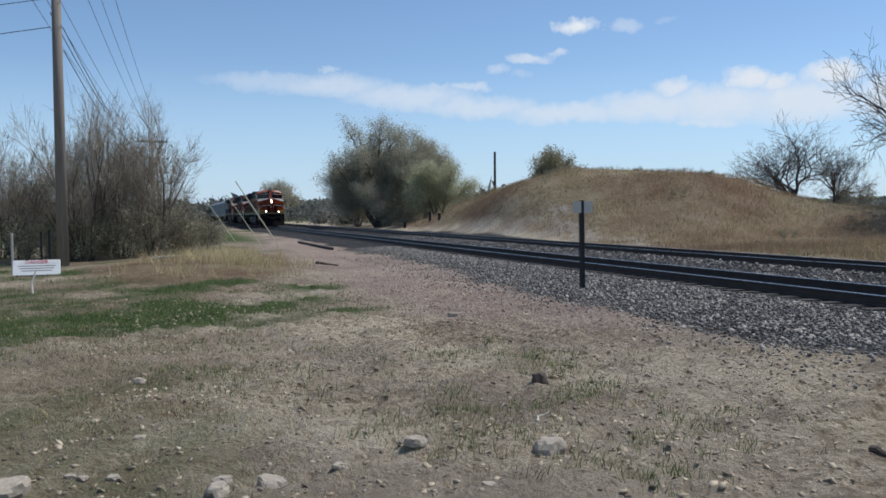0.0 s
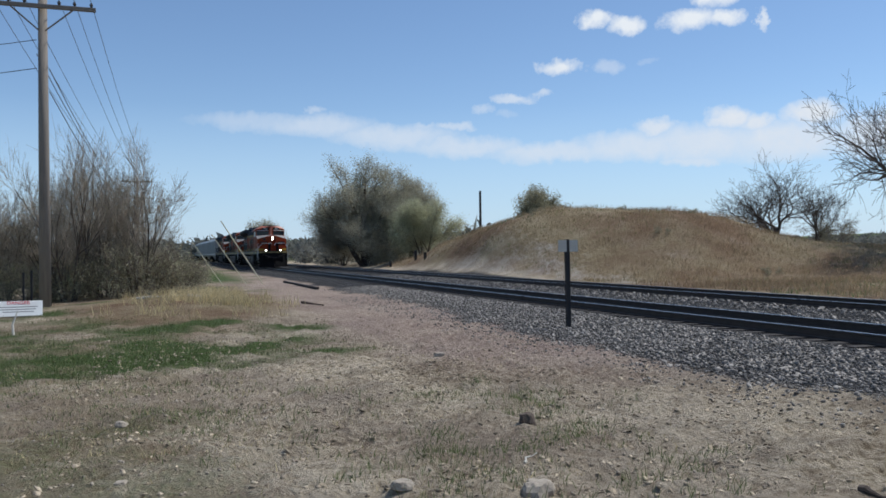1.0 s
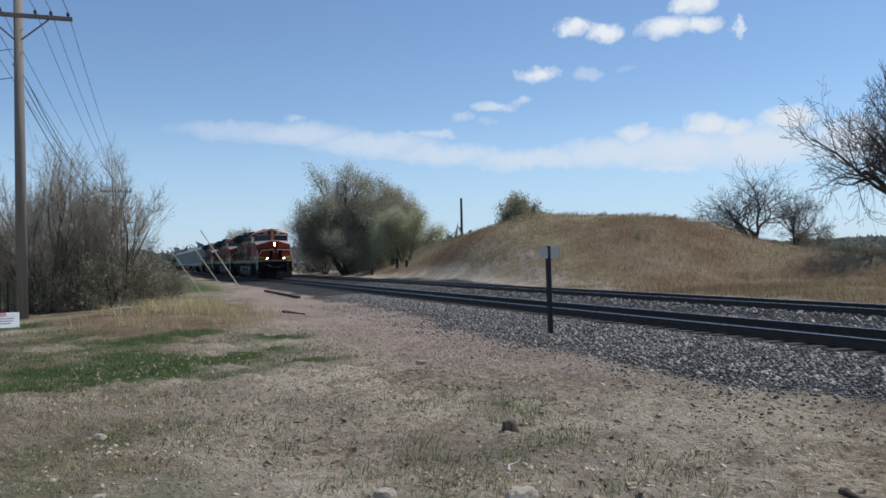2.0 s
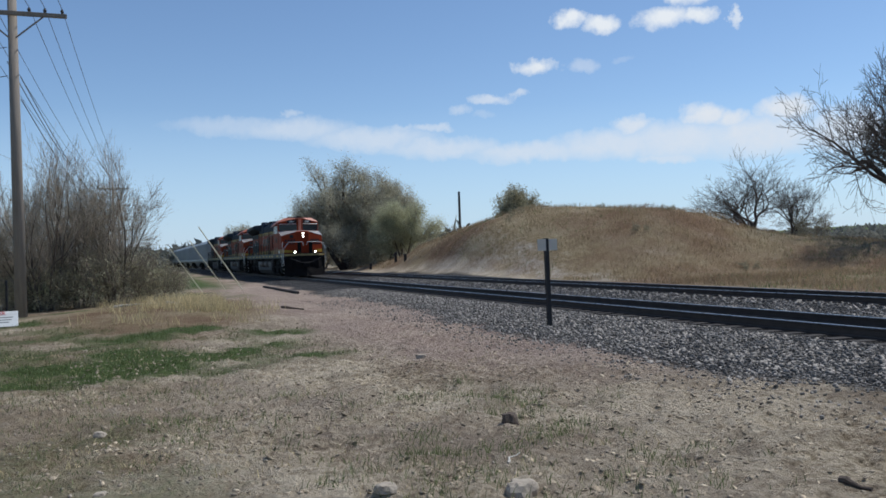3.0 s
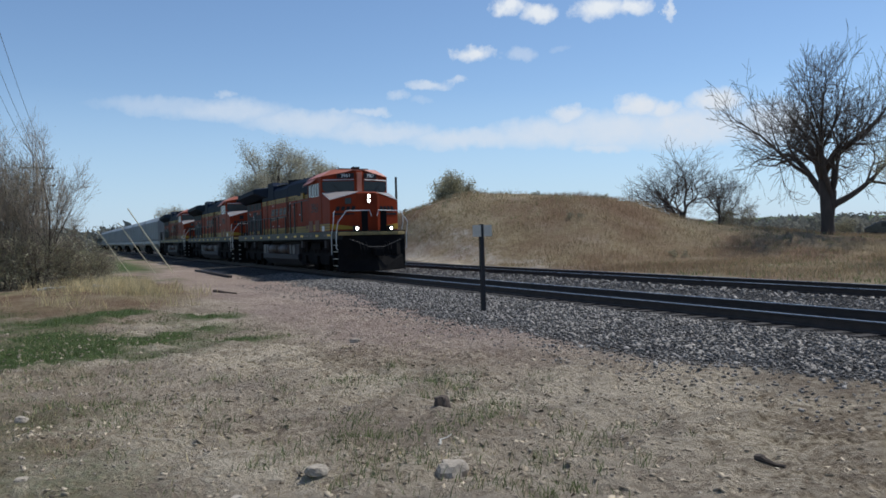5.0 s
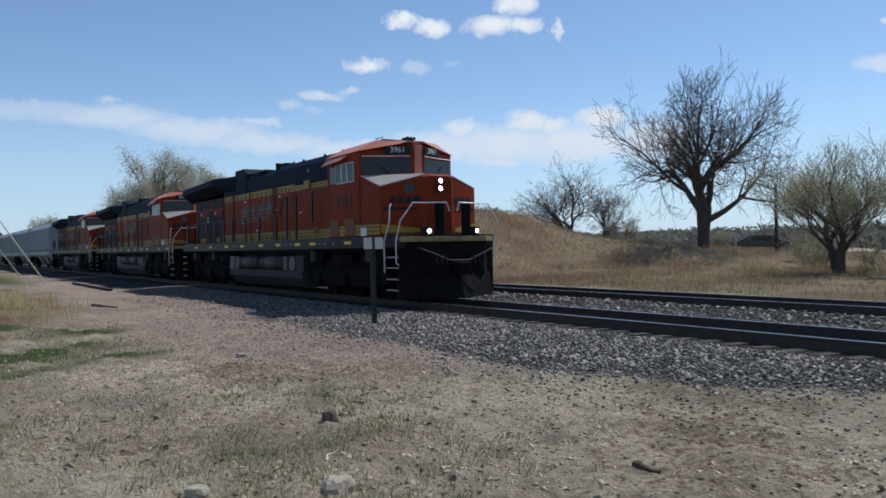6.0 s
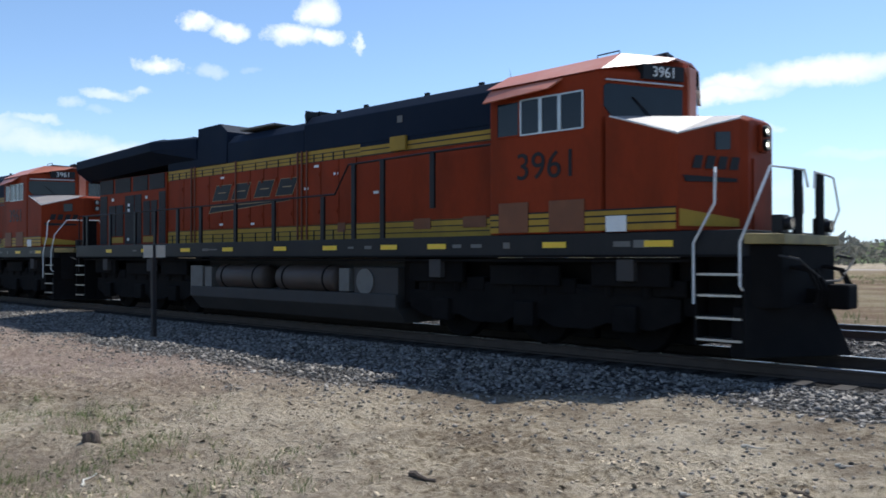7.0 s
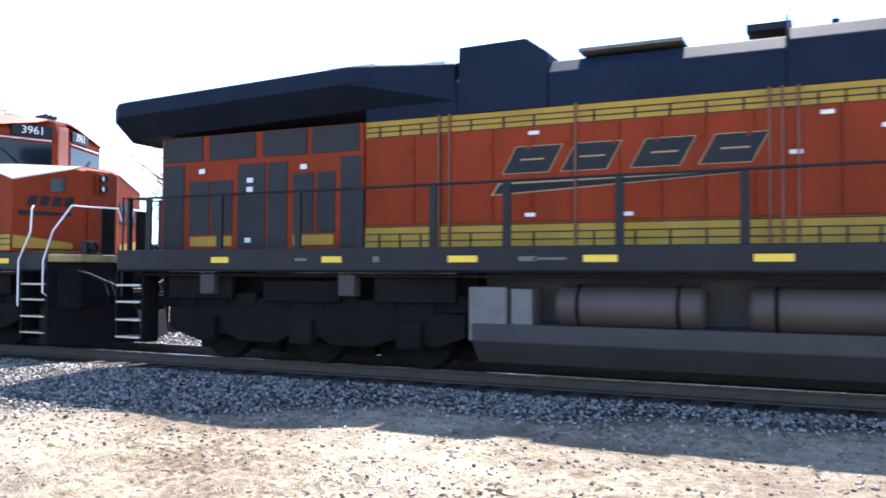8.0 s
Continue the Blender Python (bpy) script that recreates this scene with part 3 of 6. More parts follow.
    for x, z in ((0.2, 3.38), (0.85, 3.18), (-3.5, 3.38), (-3.55, 2.24), (-0.15, 2.92), (-2.2, 2.22), (2.1, 2.72)):
        part("data_sticker", boxes((x - 0.075, x + 0.075, -1.006, -1.0005, z - 0.026, z + 0.026)), WHITE, hood)
    # railway emblem as plain slanted shapes, with a swoosh bar under it
    y0 = -1.0025

    def slab(pts, mat, lift):
        part("emblem_stroke", poly_panel(bmesh.new(), [(x, y0 - lift, z) for x, z in pts], (0, 0.0018 + lift * 0.3, 0)), mat, hood)

    def stroke(x, z, w, h, grow=0.0):
        k = 0.55
        return [(x - grow * 1.3 + (z - 2.83 - grow) * k, z - grow), (x + w + grow * 1.3 + (z - 2.83 - grow) * k, z - grow),
                (x + w + grow * 1.3 + (z + h - 2.83 + grow) * k, z + h + grow), (x - grow * 1.3 + (z + h - 2.83 + grow) * k, z + h + grow)]
    bits = [(-3.95, 2.83, 0.66, 0.36), (-3.10, 2.83, 0.62, 0.36), (-2.15, 2.83, 0.62, 0.36), (-1.28, 2.83, 0.62, 0.36)]
    slots = [(x + 0.16, 3.0, 0.34, 0.022) for x, _, _, _ in bits]
    for b in bits:
        slab(stroke(*b, grow=0.011), CREAM, 0.001)
    for b in bits:
        slab(stroke(*b), BLACK, 0.004)
    for b in slots:
        slab(stroke(*b), CREAM, 0.006)
    slab([(-4.14, 2.52), (-3.1, 2.57), (-0.74, 2.70), (-0.74, 2.735), (-2.2, 2.715), (-4.02, 2.70)], CREAM, 0.001)
    slab([(-4.09, 2.54), (-3.1, 2.59), (-0.76, 2.705), (-0.78, 2.725), (-2.2, 2.695), (-4.0, 2.675)], BLACK, 0.004)

    # radiator section and its winged roof
    rad = part("radiator_cabinet", boxes((-10.25, -6.22, -1.02, 1.02, 1.795, 3.72)), ORANGE, loco, "orange radiator cabinet with black screens")
    for s in (-1, 1):
        for x0, x1 in ((-10.2, -9.35), (-9.2, -8.25), (-8.1, -7.25), (-7.15, -6.3)):
            part("intake_screen", boxes((x0, x1, s * 1.022, s * 1.04, 3.30, 3.71)), SCREEN, rad, "black intake screen")
        for x0, x1, z0, z1 in ((-10.2, -9.75, 1.82, 3.25), (-9.62, -9.2, 2.05, 2.95), (-9.16, -8.72, 2.05, 2.95), (-8.6, -8.05, 1.82, 3.2), (-8.0, -7.62, 1.82, 3.2), (-7.5, -7.12, 2.05, 3.0), (-7.05, -6.72, 2.05, 3.0), (-6.62, -6.26, 1.82, 3.22)):
            part("louvre_panel", boxes((x0, x1, s * 1.022, s * 1.036, z0, z1)), SCREEN, rad, "black louvred panel")
        for x0, x1 in ((-9.6, -8.72), (-7.5, -6.75)):
            part("yellow_panel", boxes((x0, x1, s * 1.022, s * 1.032, 1.86, 2.02)), YELLOW, rad)
    for x, z in ((-9.35, 3.12), (-7.3, 3.1), (-8.35, 2.93), (-8.35, 2.78), (-8.38, 1.95)):
        part("data_sticker", boxes((x - 0.06, x + 0.06, -1.046, -1.038, z - 0.04, z + 0.04)), WHITE, rad)

    def wing(x, z, w):
        return [(x, -1.0, z - 0.60), (x, 1.0, z - 0.60), (x, w, z - 0.30), (x, w, z - 0.06), (x, w - 0.16, z), (x, -w + 0.16, z), (x, -w, z - 0.06), (x, -w, z - 0.30)]
    part("radiator_roof", loft([wing(-10.98, 4.30, 1.40), wing(-10.8, 4.36, 1.5), wing(-6.2, 4.52, 1.5), wing(-4.70, 4.52, 1.03)], 0.02), NAVY, loco, "black winged radiator roof")
    for x0, x1, z in ((-10.5, -8.4, 4.43), (-8.35, -6.3, 4.50)):
        part("radiator_lid", loft([[(x0, -1.1, z - 0.08), (x0, 1.1, z - 0.08), (x0, 1.1, z), (x0, -1.1, z)], [(x1, -1.1, z - 0.02), (x1, 1.1, z - 0.02), (x1, 1.1, z + 0.06), (x1, -1.1, z + 0.06)]]), NAVY, loco)
    for x0, x1, w in ((-6.7, -5.9, 1.28), (-5.7, -4.9, 1.0)):
        part("roof_strip", boxes((x0, x1, -w, -w + 0.16, 4.50, 4.535)), STEEL, loco, "worn bright roof strip")

    # cab
    roof_low, roof_top = 4.17, 4.50
    sec = lambda x, zl, zt, w: [(x, -w, 1.795), (x, w, 1.795), (x, w, zl), (x, w - 0.55, zt), (x, -w + 0.55, zt), (x, -w, zl)]
    cab_bm = loft([sec(5.505, roof_low, 4.46, 1.55), sec(7.62, 4.19, roof_top, 1.55),
                   [(8.28, -0.12, 1.795), (8.28, 0.12, 1.795), (8.28, 0.12, 4.20), (8.18, 0.10, 4.46), (8.18, -0.10, 4.46), (8.28, -0.12, 4.20)]], 0.025)
    cab = part("cab", cab_bm, ORANGE, loco, "orange driver's cab")
    rf = lambda x, w, zl, zt, m: [(x, -w, zl), (x, -m, zt), (x, m, zt), (x, w, zl), (x, m, zt - 0.035), (x, -m, zt - 0.035)]
    part("cab_roof", loft([rf(5.45, 1.58, 4.18, 4.485, 1.0), rf(7.66, 1.58, 4.20, 4.525, 1.0), rf(8.16, 0.5, 4.40, 4.50, 0.25)]), CABTOP, cab, "orange cab roof, colour lightened for sun")
    part("air_conditioner", boxes((6.7, 7.55, -0.7, 0.7, 4.51, 4.60), bevel=0.03), BLACK, cab, "black roof unit")
    part("air_conditioner", boxes((5.75, 6.45, -0.7, 0.7, 4.48, 4.56), bevel=0.03), BLACK, cab)
    hb = bmesh.new()
    tube(hb, [(7.0, -0.65, 4.59), (7.0, -0.65, 4.66), (7.4, -0.65, 4.67), (7.4, -0.65, 4.59)], 0.012, 5)
    part("roof_rail", hb, BLACK, cab)
    hn = bmesh.new()
    for k, yy in enumerate((-0.12, 0.0, 0.12)):
        cyl(hn, (7.8, yy, 4.60), (1, 0, 0.05), 0.045, 0.3 - 0.04 * k, 10)
        cyl(hn, (7.78, yy, 4.55), (0, 0, 1), 0.02, 0.1, 6)
    part("air_horn", hn, BLACK, cab)
    for s in (-1, 1):
        part("awning", loft([[(5.52, s * 1.56, 4.15), (5.52, s * 1.76, 3.93), (5.52, s * 1.74, 3.92), (5.52, s * 1.54, 4.13)], [(6.95, s * 1.56, 4.17), (6.82, s * 1.76, 4.00), (6.82, s * 1.74, 3.99), (6.95, s * 1.54, 4.15)]]), CABTOP, cab, "orange window awning, colour lightened for sun")
        for x0, x1 in ((5.66, 6.12), (6.16, 6.52), (6.56, 6.88), (6.92, 7.32)):
            w = part("side_window", boxes((x0, x1, s * 1.552, s * 1.558, 3.38, 3.91)), GLASS, cab, "dark side window")
            part("window_frame", boxes((x0 - 0.02, x0 + 0.012, s * 1.553, s * 1.572, 3.36, 3.93), (x1 - 0.012, x1 + 0.02, s * 1.553, s * 1.572, 3.36, 3.93),
                                       (x0, x1, s * 1.553, s * 1.572, 3.355, 3.38), (x0, x1, s * 1.553, s * 1.572, 3.91, 3.935)), STEEL if x0 > 6.1 else ORANGE, w)
        # windscreens and number boards on the angled front

        def front(a, z, lift):
            p, q = Vector((7.62, s * 1.55, 0)), Vector((8.28, s * 0.12, 0))
            nrm = Vector((1.43, s * 0.66, 0)).normalized()
            v = p.lerp(q, a) + nrm * lift
            return (v.x, v.y, z)
        ws = [front(0.04, 3.96, 0.014), front(0.04, 3.66, 0.014), front(0.12, 3.52, 0.014), front(0.93, 3.56, 0.014), front(0.93, 3.99, 0.014), front(0.08, 4.0, 0.014)]
        part("windscreen", poly_panel(bmesh.new(), ws, (-0.05, 0, 0)), GLASS, cab, "dark windscreen")
        wp = bmesh.new()
        tube(wp, [front(0.55, 3.54, 0.05), front(0.35, 3.82, 0.03)], 0.012, 5)
        part("wiper", wp, BLACK, cab)
        part("visor", poly_panel(bmesh.new(), [front(0.06, 4.045, 0.06), front(0.92, 4.045, 0.06), front(0.92, 4.07, 0.02), front(0.06, 4.07, 0.02)], (-0.02, 0, -0.01)), WHITE, cab, "thin white visor over a windscreen")
        nb = [front(0.46, 4.11, 0.05), front(0.93, 4.11, 0.05), front(0.93, 4.33, 0.05), front(0.46, 4.33, 0.05)]
        board = part("number_board", poly_panel(bmesh.new(), nb, (-0.25, 0, 0)), BLACK, cab, "black number board with white digits")
        c = Vector(front(0.70, 4.22, 0.056))
        words("number", "3961", 0.22, WHITE, board, Matrix.Translation(c) @ pose(0, 0, 0, 90, 0, 90 + s * 24.8))
    part("centre_pillar", boxes((8.2, 8.31, -0.11, 0.11, 3.5, 4.36), bevel=0.02), CABTOP, cab)
    words("cab_number", "3961", 0.60, BLACK, cab, pose(6.64, -1.557, 2.84, 90, 0, 0))
    words("cab_number", "3961", 0.60, BLACK, cab, pose(6.64, 1.557, 2.84, 90, 0, 180))
    for a, b in ((-1.556, -1.551), (1.551, 1.556)):
        part("cab_lower_band", boxes((5.51, 8.82, a, b, 1.82, 2.13)), YELLOW, cab, "yellow stripe band")
        for z in (1.92, 2.03, 2.12):
            part("band_line", boxes((5.51, 8.83, a - 0.005, b + 0.005, z - 0.012, z + 0.012)), BLACK, cab)
    for x0, x1 in ((5.7, 6.3), (6.7, 7.35)):
        part("brown_panel", boxes((x0, x1, -1.572, -1.5565, 1.82, 2.3), bevel=0.004), PANEL, cab, "patched brown panel")
    part("white_placard", boxes((7.72, 8.06, -1.572, -1.562, 1.80, 2.03)), WHITE, cab, "white placard")

    # nose
    def nose_sec(x, w, z_side, z_mid, mid):
        return [(x, -w, 1.795), (x, w, 1.795), (x, w, z_side), (x, mid, z_mid), (x, -mid, z_mid), (x, -w, z_side)]
    nose = part("nose", loft([nose_sec(7.7, 1.548, 3.50, 3.56, 0.45), nose_sec(8.85, 1.548, 3.12, 3.48, 0.45), nose_sec(9.28, 0.54, 3.40, 3.46, 0.34), nose_sec(9.36, 0.42, 3.36, 3.41, 0.30)], 0.02), ORANGE, loco, "orange wide nose")
    cap = lambda x, ws, zs, zm, m: [(x, -ws, zs + 0.016), (x, -m, zm + 0.014), (x, m, zm + 0.014), (x, ws, zs + 0.016), (x, m, zm + 0.004), (x, -m, zm + 0.004)]
    part("nose_cap", loft([cap(7.78, 1.52, 3.475, 3.555, 0.45), cap(8.84, 1.52, 3.13, 3.482, 0.45), cap(9.26, 0.52, 3.405, 3.462, 0.34)]), NOSETOP, nose, "nose top, pale grey for sun and sky glare")
    for s in (-1, 1):
        nl = bmesh.new()
        tube(nl, [(7.78, s * 1.545, 3.485), (8.85, s * 1.55, 3.13), (9.28, s * 0.54, 3.41)], 0.014, 5)
        part("nose_edge_line", nl, WHITE, nose, "thin white edge line")
    part("nose_door", boxes((9.363, 9.385, -0.30, 0.30, 1.82, 2.85), bevel=0.006), ORANGE, nose, "orange nose door")
    hl = part("headlight_housing", boxes((9.36, 9.42, -0.11, 0.11, 2.95, 3.36), bevel=0.02), ORANGE, nose)
    for z in (3.26, 3.06):
        b = bmesh.new()
        cyl(b, (9.428, 0, z), (1, 0, 0), 0.062, 0.02, 16)
        part("headlight", b, LAMP, hl, "lit round headlight")
        ring(hl, 9.43, 0, z, 0.066)

    def facet(k, z, lift=0.014, s=-1):
        """A point on the nose's slanted side facet, k from back to front."""
        return (8.85 + 0.43 * k + lift, s * (1.548 - 1.008 * k + lift), z)
    part("nose_window", poly_panel(bmesh.new(), [facet(0.60, 2.93), facet(0.84, 2.95), facet(0.84, 3.20), facet(0.60, 3.18)], (-0.02, 0.01, 0)), GLASS, nose, "small dark nose window")
    for s in (-1, 1):
        for k in (0.22, 0.42, 0.62, 0.82):
            part("emblem_stroke", poly_panel(bmesh.new(), [facet(k, 2.66, s=s), facet(k + 0.14, 2.66, s=s), facet(k + 0.18, 2.84, s=s), facet(k + 0.05, 2.84, s=s)], (-0.01, -s * 0.01, 0)), BLACK, nose)
        part("emblem_bar", poly_panel(bmesh.new(), [facet(0.12, 2.47, s=s), facet(0.95, 2.49, s=s), facet(0.95, 2.54, s=s), facet(0.08, 2.56, s=s)], (-0.01, -s * 0.01, 0)), BLACK, nose)
        part("nose_stripe", poly_panel(bmesh.new(), [facet(0.02, 1.86, s=s), facet(0.98, 1.86, s=s), facet(0.98, 1.97, s=s), facet(0.02, 2.10, s=s)], (-0.01, -s * 0.01, 0)), YELLOW, nose)
    # front platform, steps, rails, plow
    part("front_platform", loft([[(9.75, -1.5, 1.60), (9.75, 1.5, 1.60), (9.75, 1.5, 1.74), (9.75, -1.5, 1.74)], [(10.1, -1.05, 1.60), (10.1, 1.05, 1.60), (10.1, 1.05, 1.74), (10.1, -1.05, 1.74)]], 0.015), YELLOWGREY, loco, "worn yellow front platform edge")
    part("pilot", loft([[(9.6, -1.45, 0.75), (9.6, 1.45, 0.75), (9.6, 1.45, 1.59), (9.6, -1.45, 1.59)], [(10.05, -1.0, 0.75), (10.05, 1.0, 0.75), (10.05, 1.0, 1.59), (10.05, -1.0, 1.59)]], 0.02), GRIME, loco, "black pilot plate")
    part("snow_plow", loft([[(9.55, -1.5, 0.12), (9.75, -1.5, 0.12), (9.7, -1.5, 0.78), (9.6, -1.5, 0.78)], [(10.35, 0, 0.10), (10.6, 0, 0.10), (10.3, 0, 0.80), (10.2, 0, 0.80)], [(9.55, 1.5, 0.12), (9.75, 1.5, 0.12), (9.7, 1.5, 0.78), (9.6, 1.5, 0.78)]], 0.01), GRIME, loco, "scuffed dark grey plow")
    cb = boxes((10.0, 10.35, -0.12, 0.12, 0.78, 1.0), (10.32, 10.62, -0.2, 0.2, 0.72, 1.06), bevel=0.04)
    part("coupler", cb, GRIME, loco)
    part("coupler", boxes((-11.4, -10.6, -0.12, 0.12, 0.78, 1.0), (-11.57, -11.3, -0.2, 0.2, 0.72, 1.06), bevel=0.03), GRIME, loco)
    for yy in (-0.75, -0.6, -0.45, 0.45, 0.6):
        hose = bmesh.new()
        tube(hose, [(10.06, yy, 1.3), (10.3, yy, 1.25), (10.42, yy, 1.0), (10.36, yy + 0.05, 0.75)], 0.025, 5)
        part("brake_hose", hose, GRIME, loco)
    cut = bmesh.new()
    tube(cut, [(10.05, -1.1, 1.45), (10.3, -1.1, 1.4), (10.35, -0.3, 1.1), (10.35, 0.3, 1.1), (10.3, 1.1, 1.4), (10.05, 1.1, 1.45)], 0.018, 5)
    part("uncoupling_lever", cut, TANK, loco)
    for s in (-1, 1):
        b = bmesh.new()
        cyl(b, (10.02, s * 0.76, 1.88), (1, 0, 0), 0.066, 0.02, 14)
        part("ditch_light", b, LAMP, loco, "lit ditch light")
        ring(loco, 10.05, s * 0.76, 1.88, 0.070)
        part("ditch_light_box", boxes((9.86, 10.01, s * 0.76 - 0.13, s * 0.76 + 0.13, 1.745, 2.0), bevel=0.02), BLACK, loco)
        for x0, z in ((9.10, 0.33), (9.10, 0.62), (9.10, 0.92), (9.10, 1.2)):
            part("step", boxes((x0, 9.72, min(s * 1.2, s * 1.53), max(s * 1.2, s * 1.53), z - 0.015, z + 0.015)), STEEL, loco, "worn bright step tread")
            part("step", boxes((-10.75, -10.2, min(s * 1.2, s * 1.53), max(s * 1.2, s * 1.53), z - 0.015, z + 0.015)), STEEL, loco)
        part("step_well", boxes((9.05, 9.095, min(s * 1.15, s * 1.5), max(s * 1.15, s * 1.5), 0.25, 1.44), (9.725, 9.76, min(s * 1.15, s * 1.5), max(s * 1.15, s * 1.5), 0.25, 1.44), (9.05, 9.76, min(s * 1.12, s * 1.15), max(s * 1.12, s * 1.15), 0.25, 1.44)), GRIME, loco)
        part("step_well", boxes((-10.2, -10.16, min(s * 1.15, s * 1.5), max(s * 1.15, s * 1.5), 0.25, 1.44), (-10.79, -10.755, min(s * 1.15, s * 1.5), max(s * 1.15, s * 1.5), 0.25, 1.44)), GRIME, loco)
        for pts in ([(9.36, s * 1.5, 2.62), (9.39, s * 1.56, 2.55), (9.39, s * 1.58, 2.14), (9.09, s * 1.58, 1.62), (9.09, s * 1.58, 0.80)],
                    [(10.05, s * 0.85, 2.62), (9.98, s * 1.2, 2.62), (9.94, s * 1.56, 2.15), (9.73, s * 1.58, 1.62), (9.73, s * 1.58, 1.05), (9.73, s * 1.5, 1.0)]):
            b = bmesh.new()
            tube(b, pts, 0.017, 6)
            part("grab_rail", b, WHITE, loco, "white bent handrail")
        part("gate_plate", boxes((10.02, 10.06, s * 0.42 - 0.14, s * 0.42 + 0.14, 1.74, 2.62), bevel=0.01), GRIME, loco, "dark end gate plate")
        b = bmesh.new()
        tube(b, [(10.05, s * 0.85, 2.62), (10.05, s * 0.2, 2.64), (10.07, s * 0.12, 2.4)], 0.018, 5)
        part("end_rail", b, WHITE, loco)
        each("end_post", ((-10.74, -10.66, s * 0.5 - 0.1, s * 0.5 + 0.1, 1.79, 2.72), (-10.72, -10.67, s * 1.3 - 0.04, s * 1.3 + 0.04, 1.79, 2.70)), BLACK, loco)
        b = bmesh.new()
        tube(b, [(-10.7, s * 1.45, 1.0), (-10.7, s * 1.45, 2.68), (-10.7, s * 0.4, 2.70)], 0.02, 5)
        part("end_rail", b, BLACK, loco)
        # walkway handrail
        for x, z in ((-10.1, 2.66), (-8.6, 2.66), (-7.1, 2.66), (-6.0, 2.66), (-4.82, 2.66), (-3.72, 2.66), (-2.2, 2.66), (-0.70, 2.66), (1.0, 2.66), (1.96, 3.27), (2.79, 3.28), (4.10, 3.29)):
            zb = 1.79 if x < 4 else 2.3
            yy = s * 1.46
            part("handrail_post", boxes((x - 0.055, x + 0.055, yy - 0.025, yy + 0.025, zb, z), bevel=0.006), BLACK, loco, "flat black handrail post")
        b = bmesh.new()
        tube(b, [(-10.4, s * 1.46, 2.66), (-6.2, s * 1.46, 2.66), (1.38, s * 1.46, 2.69), (1.80, s * 1.46, 3.25), (4.1, s * 1.46, 3.29), (5.5, s * 1.46, 3.30)], 0.020, 6)
        part("handrail", b, BLACK, loco, "long black walkway handrail")
        # underframe
        for x0, x1, zz in ((-3.05, -1.18, 1.0), (-0.66, 1.32, 1.0)):
            b = bmesh.new()
            cyl(b, ((x0 + x1) / 2, s * 1.22, zz), (1, 0, 0), 0.275, x1 - x0, 24, 0.06)
            part("air_reservoir", b, RESERVOIR, loco, "rusty brown air reservoir", smooth=True)
            for xs in (x0 + 0.3, x1 - 0.3):
                b = bmesh.new()
                cyl(b, (xs, s * 1.22, zz), (1, 0, 0), 0.283, 0.05, 24)
                part("reservoir_strap", b, GRIME, loco)
        part("battery_box", boxes((-4.3, -3.75, s * 1.0 - 0.4, s * 1.0 + 0.4, 0.50, 1.24), bevel=0.02), LIGHTGREY, loco, "pale dusty equipment box")
        part("battery_box", boxes((-3.7, -3.4, s * 1.0 - 0.36, s * 1.0 + 0.36, 0.50, 1.22), bevel=0.02), LIGHTGREY, loco)
        part("filter_box", boxes((1.43, 1.74, s * 1.05 - 0.35, s * 1.05 + 0.35, 0.76, 1.22), bevel=0.02), LIGHTGREY, loco)
        part("gauge_box", boxes((1.85, 3.1, s * 1.0 - 0.36, s * 1.0 + 0.36, 0.45, 1.24), bevel=0.02), TANK, loco)
        b = bmesh.new()
        cyl(b, (2.2, s * 1.37, 0.97), (0, 1, 0), 0.25, 0.04, 24)
        part("filler_disc", b, LIGHTGREY, loco, "white round fuel filler shield")
        part("sill_pipe", boxes((-10.3, 9.0, s * 1.47, s * 1.50, 1.36, 1.40)), GRIME, loco)
        for x in (-6.2, 4.2, -8.8, 8.0):
            part("sand_pipe", boxes((x - 0.14, x + 0.14, s * 1.42 - 0.1, s * 1.42 + 0.08, 1.08, 1.40), bevel=0.02), TANK, loco)
    each("under_duct", ((-10.2, -9.75, -1.0, 1.0, 0.9, 1.43), (3.12, 3.4, -1.2, 1.2, 0.6, 1.43), (8.7, 9.0, -1.2, 1.2, 0.6, 1.43), (-4.6, -4.3, -1.1, 1.1, 0.6, 1.43)), GRIME, loco)
    part("fuel_tank", prism_x([(-1.15, 0.19), (1.15, 0.19), (1.42, 0.50), (1.42, 0.74), (0.9, 0.76), (0.9, 1.43), (-0.9, 1.43), (-0.9, 0.76), (-1.42, 0.74), (-1.42, 0.50)], -4.25, 3.1, 0.02), TANK, loco, "dusty grey fuel tank")
    # trucks
    for cx in (6.05, -7.1):
        tr = part("truck", boxes((cx - 0.5, cx + 0.5, -1.2, 1.2, 0.7, 1.2), bevel=0.03), GRIME, loco, "black three-axle truck")
        for s in (-1, 1):
            side = [(cx - 2.7, 0.52), (cx - 2.25, 0.36), (cx - 1.5, 0.44), (cx - 1.2, 0.33), (cx - 0.5, 0.33), (cx - 0.3, 0.44), (cx + 0.3, 0.44), (cx + 0.5, 0.33), (cx + 1.2, 0.33), (cx + 1.5, 0.44), (cx + 2.25, 0.36), (cx + 2.7, 0.52), (cx + 2.7, 0.84), (cx + 1.3, 0.90), (cx + 0.7, 1.02), (cx - 0.7, 1.02), (cx - 1.3, 0.90), (cx - 2.7, 0.84)]
            part("side_frame", loft([[(a, s * 1.14, c) for a, c in side], [(a, s * 1.28, c) for a, c in side]], 0.02), GRIME, tr, "cast black truck side frame")
